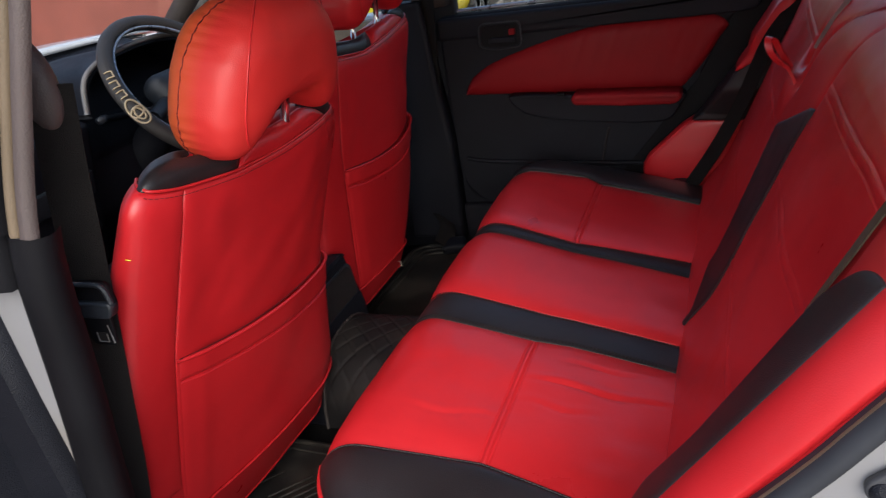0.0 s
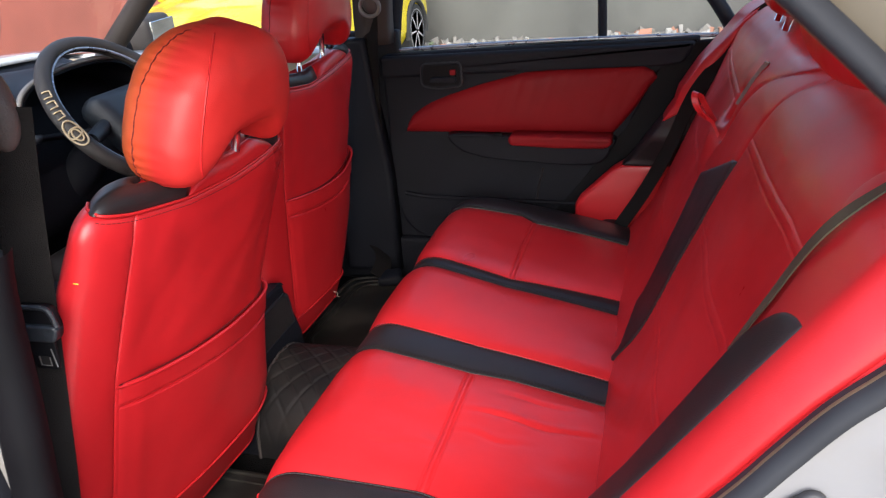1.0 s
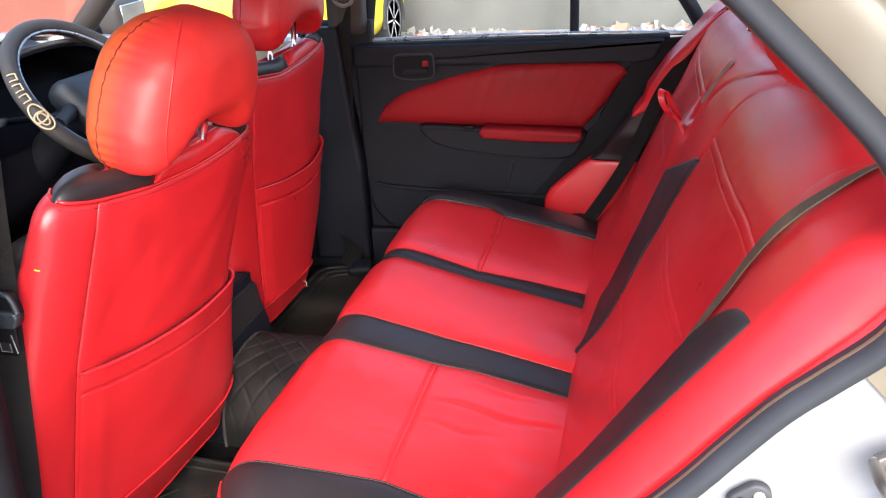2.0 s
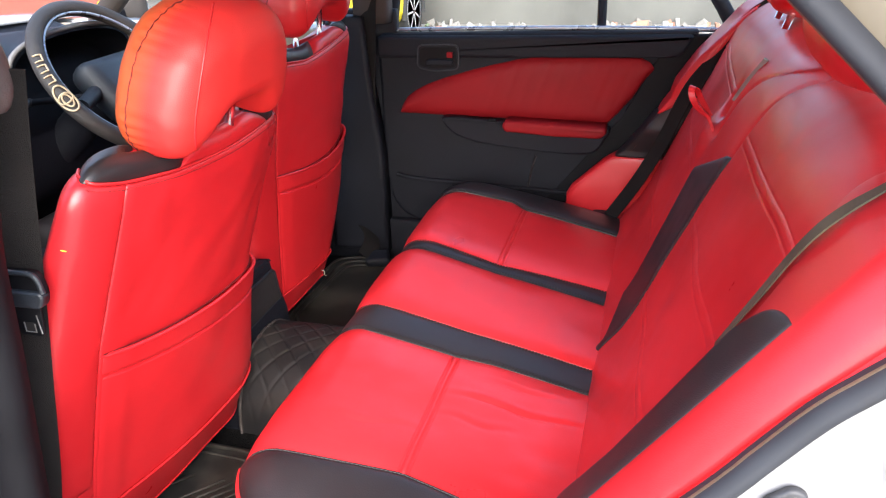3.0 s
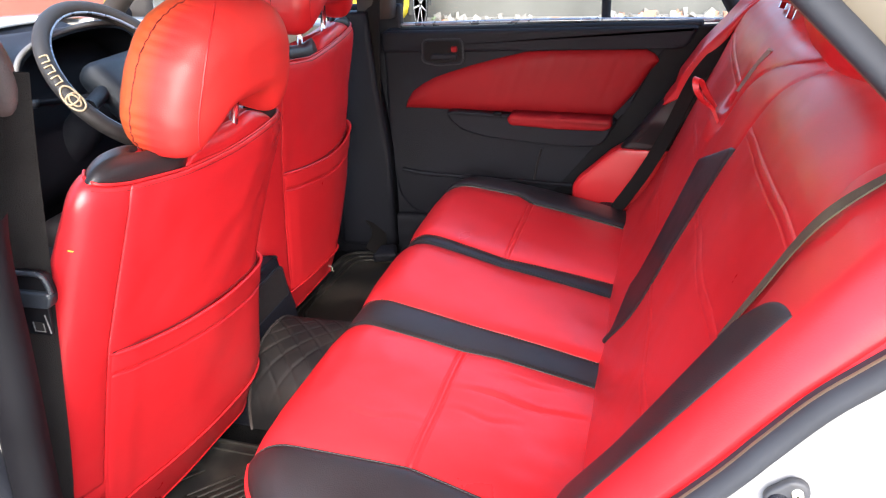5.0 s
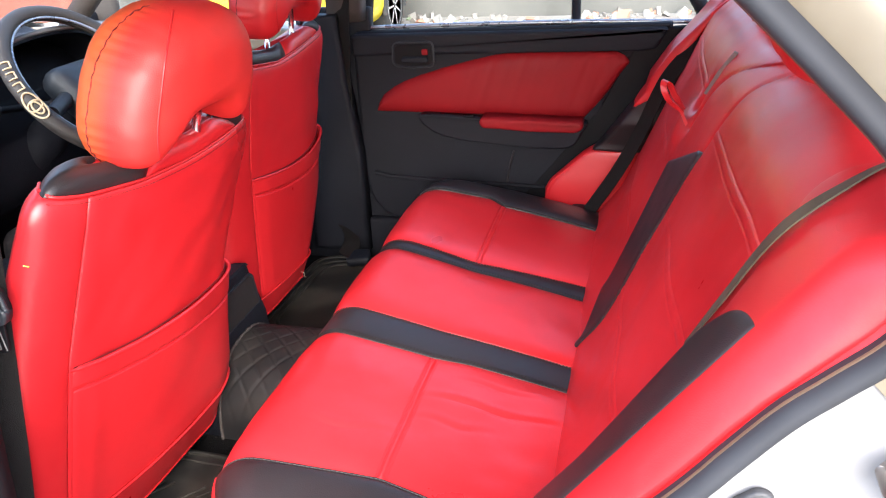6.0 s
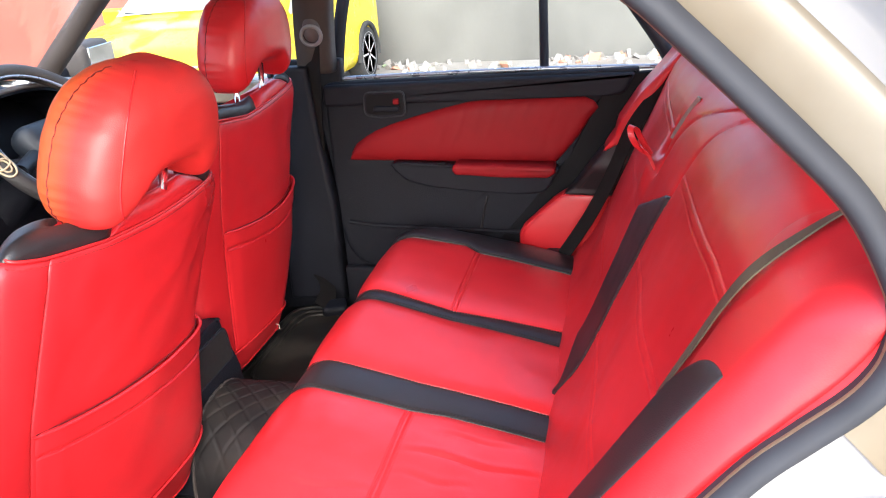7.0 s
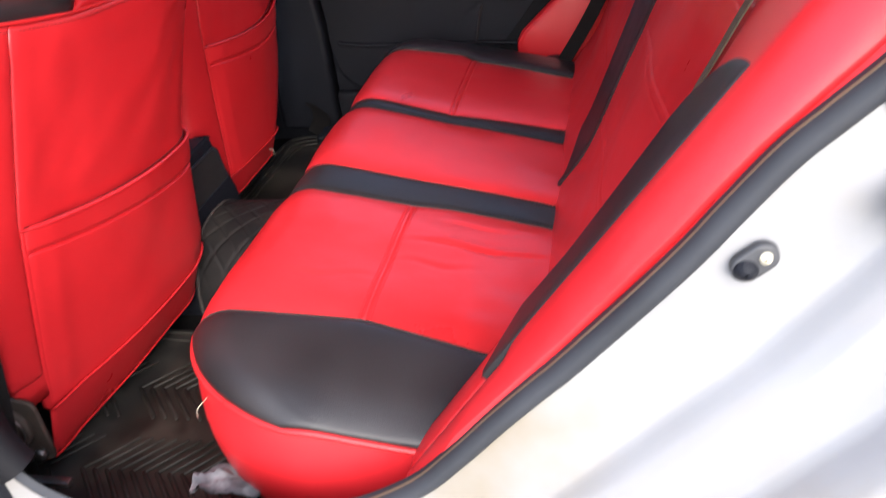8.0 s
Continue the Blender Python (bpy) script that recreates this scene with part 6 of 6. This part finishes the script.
for k in range(3):
    lathe("control_knob", [(0.001, 0), (0.02, 0), (0.018, 0.018), (0.001, 0.02)], HUB, dash, pose(MID - 0.06 + 0.06 * k, 1.31, 0.64, 100, 0, 0), 20)
for cx in (MID - 0.06, MID + 0.06, 0.60, -0.62):
    vent = block("air_vent", (0.105, 0.03, 0.062), (cx, 1.325 if abs(cx) < 0.2 else 1.345, 0.845), HUB, dash, 0.006, turn=(12, 0, 0))
    for k in range(6):
        block("vent_slat", (0.092, 0.014, 0.003), (cx, (1.306 if abs(cx) < 0.2 else 1.326), 0.822 + 0.009 * k), PLASTIC_L, vent, 0.001, 1, turn=(25, 0, 0))

wheel = thing("steering_wheel", "dark steering wheel with a worn printed leather cover", "steering wheel")
# local x across, local z up the wheel's face, local y along the column; tilt about x
WT = Matrix.Translation((0.305, 1.150, 0.876)) @ Matrix.Rotation(radians(-40), 4, "X")
R0 = 0.193
ring = [WT @ Vector((R0 * math.cos(a), 0, R0 * math.sin(a))) for a in np.linspace(0, 2 * math.pi, 72, endpoint=False)]
rim = tube("rim", ring, 0.0175, COVERT, wheel, 14, closed=True)
tube("inner_bead", [WT @ Vector(((R0 - 0.0165) * math.cos(a), -0.006, (R0 - 0.0165) * math.sin(a))) for a in np.linspace(0, 2 * math.pi, 72, endpoint=False)], 0.0035, SILVER, wheel, 8, closed=True, label="silver-grey inner bead")
bm = bmesh.new()
bmesh.ops.create_cube(bm, size=1)
for v in bm.verts:
    v.co = Vector((v.co.x * (0.21 if v.co.z > 0 else 0.17), v.co.y * 0.075, v.co.z * 0.16))
bmesh.ops.bevel(bm, geom=list(bm.edges), offset=0.034, segments=5, profile=0.5, affect="EDGES")
bm.transform(WT @ Matrix.Translation((0, 0.012, -0.022)))
part("hub", bm, HUB, wheel)
for sx in (-1, 1):
    tube("spoke", [WT @ Vector(p) for p in smooth_line([(sx * 0.06, 0.012, 0.0), (sx * 0.12, 0.008, -0.02), (sx * 0.172, 0, -0.035)], 12)], 0.017, HUB, wheel, 10)
    tube("spoke", [WT @ Vector(p) for p in smooth_line([(sx * 0.03, 0.014, -0.05), (sx * 0.05, 0.01, -0.11), (sx * 0.085, 0, -0.158)], 12)], 0.013, HUB, wheel, 10)
tube("column", [WT @ Vector((0, 0.04, 0)), WT @ Vector((0, 0.30, 0))], 0.045, PLASTIC, wheel, 16)
tube("stalk", [WT @ Vector((-0.03, 0.09, 0.02)), WT @ Vector((-0.17, 0.10, 0.055))], 0.008, PLASTIC, wheel, 10)
lathe("stalk_tip", [(0.001, -0.014), (0.008, -0.013), (0.010, 0.0), (0.008, 0.013), (0.001, 0.014)], HUB, wheel, WT @ pose(-0.175, 0.10, 0.056, 0, 90, 0), 16)


def on_rim(a, lift, face):
    """A place on the cover's surface: a round the wheel, face round the rim's section."""
    r = R0 + (0.0175 + lift) * math.cos(face)
    return WT @ Vector((r * math.cos(a), -(0.0175 + lift) * math.sin(face), r * math.sin(a)))


# printed emblem rings on the cover, as plain shapes
def emblem(a0, f0):
    for ra, rf in ((0.15, 0.95), (0.05, 0.9)):
        pts = [on_rim(a0 + ra * math.cos(t), 0.0012, f0 + rf * math.sin(t)) for t in np.linspace(0, 2 * math.pi, 36, endpoint=False)]
        tube("emblem", pts, 0.0022, GOLD, wheel, 6, closed=True, label="gold printed oval emblem")
    pts = [on_rim(a0 + 0.03 + 0.07 * math.cos(t), 0.0012, f0 + 0.45 * math.sin(t)) for t in np.linspace(0, 2 * math.pi, 30, endpoint=False)]
    tube("emblem", pts, 0.0020, GOLD, wheel, 6, closed=True)


emblem(radians(183), 0.85)
for k in range(3):
    a = radians(169.5 - 7.5 * k)
    for q in range(2):
        pts = [on_rim(a + radians(2.2) * (q * 2 - 1), 0.0012, 0.85 + f) for f in np.linspace(-0.45, 0.45, 8)]
        tube("printed_mark", pts, 0.0018, GOLD, wheel, 6)
    tube("printed_mark", [on_rim(a + radians(v), 0.0012, 0.85 + 0.45) for v in np.linspace(-2.2, 2.2, 6)], 0.0018, GOLD, wheel, 6)


# ---------------------------------------------------------------- yellow car parked across the yard
def parked_car(at, heading, label, paint):
    """A small estate car in its own frame: x forwards from the rear axle, y to its left, z up."""
    car = thing("parked_car", label, "car")
    M = Matrix.Translation(at) @ Matrix.Rotation(radians(heading), 4, "Z")
    # stations: x, half width, sill z, shoulder z, roof half width, roof z
    st = [(-0.72, 0.70, 0.42, 0.86, 0.55, 1.00), (-0.62, 0.78, 0.28, 0.90, 0.60, 1.22), (-0.30, 0.82, 0.22, 0.92, 0.62, 1.40), (0.4, 0.835, 0.20, 0.91, 0.63, 1.46), (1.1, 0.835, 0.20, 0.90, 0.63, 1.45), (1.55, 0.835, 0.20, 0.90, 0.61, 1.38),
          (1.95, 0.83, 0.20, 0.90, 0.62, 1.16), (2.25, 0.83, 0.22, 0.90, 0.68, 0.955), (2.7, 0.82, 0.24, 0.85, 0.66, 0.90), (3.05, 0.80, 0.26, 0.76, 0.62, 0.80), (3.22, 0.72, 0.30, 0.66, 0.55, 0.69), (3.27, 0.62, 0.38, 0.58, 0.45, 0.60)]
    xs = [s[0] for s in st]
    n, m = 70, 40
    verts = []
    for x in np.linspace(xs[0], xs[-1], n):
        hw, sz, sh, rw, rz = (float(np.interp(x, xs, [s[k] for s in st])) for k in range(1, 6))
        half = smooth_line([(hw * 0.90, sz, 0), (hw, sz + 0.12, 0), (hw, (sz + sh) / 2, 0), (hw * 0.985, sh, 0), (rw + 0.06, (sh * 0.35 + rz * 0.65), 0), (rw, rz - 0.02, 0), (rw * 0.55, rz + 0.015, 0), (0, rz + 0.02, 0)], m // 2 - 1)
        for y, z, _ in half:
            verts.append(M @ Vector((x, y, z)))
        for y, z, _ in half[::-1]:
            verts.append(M @ Vector((x, -y, z)))
    mm = m
    put_mesh("body", verts, [f[::-1] for f in grid_faces(n, mm)] + [tuple(range(mm))[::-1], tuple(range((n - 1) * mm, n * mm))], paint, car)

    def side(x, sgn, t, out=0.004):
        """A place on the upper side: t from the shoulder (0) to the roof (1)."""
        hw, sz, sh, rw, rz = (float(np.interp(x, xs, [s[k] for s in st])) for k in range(1, 6))
        a, c = Vector((x, hw * 0.985, sh)), Vector((x, rw, rz - 0.02))
        p = a.lerp(c, t)
        p.y += out + 0.035 * math.sin(math.pi * min(1, t))
        p.y *= sgn
        return M @ p
    for sgn in (-1, 1):
        for x0, x1, t0, t1 in ((-0.38, 0.36, 0.12, 0.80), (0.44, 1.16, 0.10, 0.82), (1.24, 1.92, 0.08, 0.80)):
            g = [[side(x, sgn, t0 + (t1 - t0) * q * (1.0 if x < 1.5 else max(0.12, 1 - (x - 1.5) / 0.5))) for q in np.linspace(0, 1, 6)] for x in np.linspace(x0, x1, 10)]
            put_mesh("side_window", [p for r in g for p in r], grid_faces(10, 6), SKYGLASS, car, "grey side glass")
        block("door_mirror", (0.10, 0.20, 0.13), tuple(M @ Vector((1.85, sgn * 0.93, 0.98))), paint, car, 0.03, 3, turn=(0, 0, heading))
        block("headlamp", (0.10, 0.34, 0.13), tuple(M @ Vector((3.14, sgn * 0.52, 0.64))), PLASTIC_L, car, 0.03, 3, turn=(0, 0, heading), label="clear headlamp")
        for wx in (0.0, 2.45):
            tyre = lathe("tyre", [(0.20, -0.09), (0.28, -0.09), (0.295, -0.06), (0.295, 0.06), (0.28, 0.09), (0.20, 0.09)], TYRE, car, M @ pose(wx, sgn * 0.755, 0.295, 90, 0, 0), 36)
            rim = lathe("rim", [(0.02, -0.05), (0.19, -0.06), (0.232, -0.093), (0.232, 0.093), (0.19, 0.06), (0.02, 0.05)], ALLOY, tyre, M @ pose(wx, sgn * 0.755, 0.295, 90, 0, 0), 30, "silver alloy rim")
            for k in range(7):
                a = 2 * math.pi * k / 7
                block("rim_spoke", (0.19, 0.022, 0.030), tuple(M @ Vector((wx + 0.115 * math.cos(a), sgn * 0.835, 0.295 + 0.115 * math.sin(a)))), ALLOY, tyre, 0.006, 1, turn=(0, -math.degrees(a), heading))
            arch = [M @ Vector((wx + 0.325 * math.cos(a), sgn * (0.842), 0.295 + 0.325 * math.sin(a))) for a in np.linspace(-0.15, math.pi + 0.15, 24)]
            tube("wheel_arch", arch, 0.028, TYRE, car, 8)
    ws = [[M @ Vector((1.60 + 0.62 * q + 0.012, y * (0.56 + 0.12 * q), 1.375 - 0.41 * q + 0.012 + 0.02 * (1 - y * y))) for y in np.linspace(-1, 1, 10)] for q in np.linspace(0.05, 0.95, 6)]
    put_mesh("windscreen", [p for r in ws for p in r], grid_faces(6, 10), SKYGLASS, car, "grey windscreen")
    for k in range(5):
        block("grille_bar", (0.03, 0.60, 0.018), tuple(M @ Vector((3.262, 0, 0.50 + 0.03 * k))), PLASTIC, car, 0.004, 1, turn=(0, 0, heading))
    block("bumper", (0.14, 1.36, 0.16), tuple(M @ Vector((3.22, 0, 0.38))), paint, car, 0.05, 3, turn=(0, 0, heading))
    for sgn in (-1, 1):
        tube("wiper", [M @ Vector((2.22, sgn * 0.35 + 0.2, 0.985)), M @ Vector((2.17, sgn * 0.35 - 0.25, 1.02))], 0.008, PLASTIC, car, 6)
    return car


parked_car((7.30, 3.49, -0.25), 179.1, "bright yellow estate car parked facing the white sedan", YELLOW)
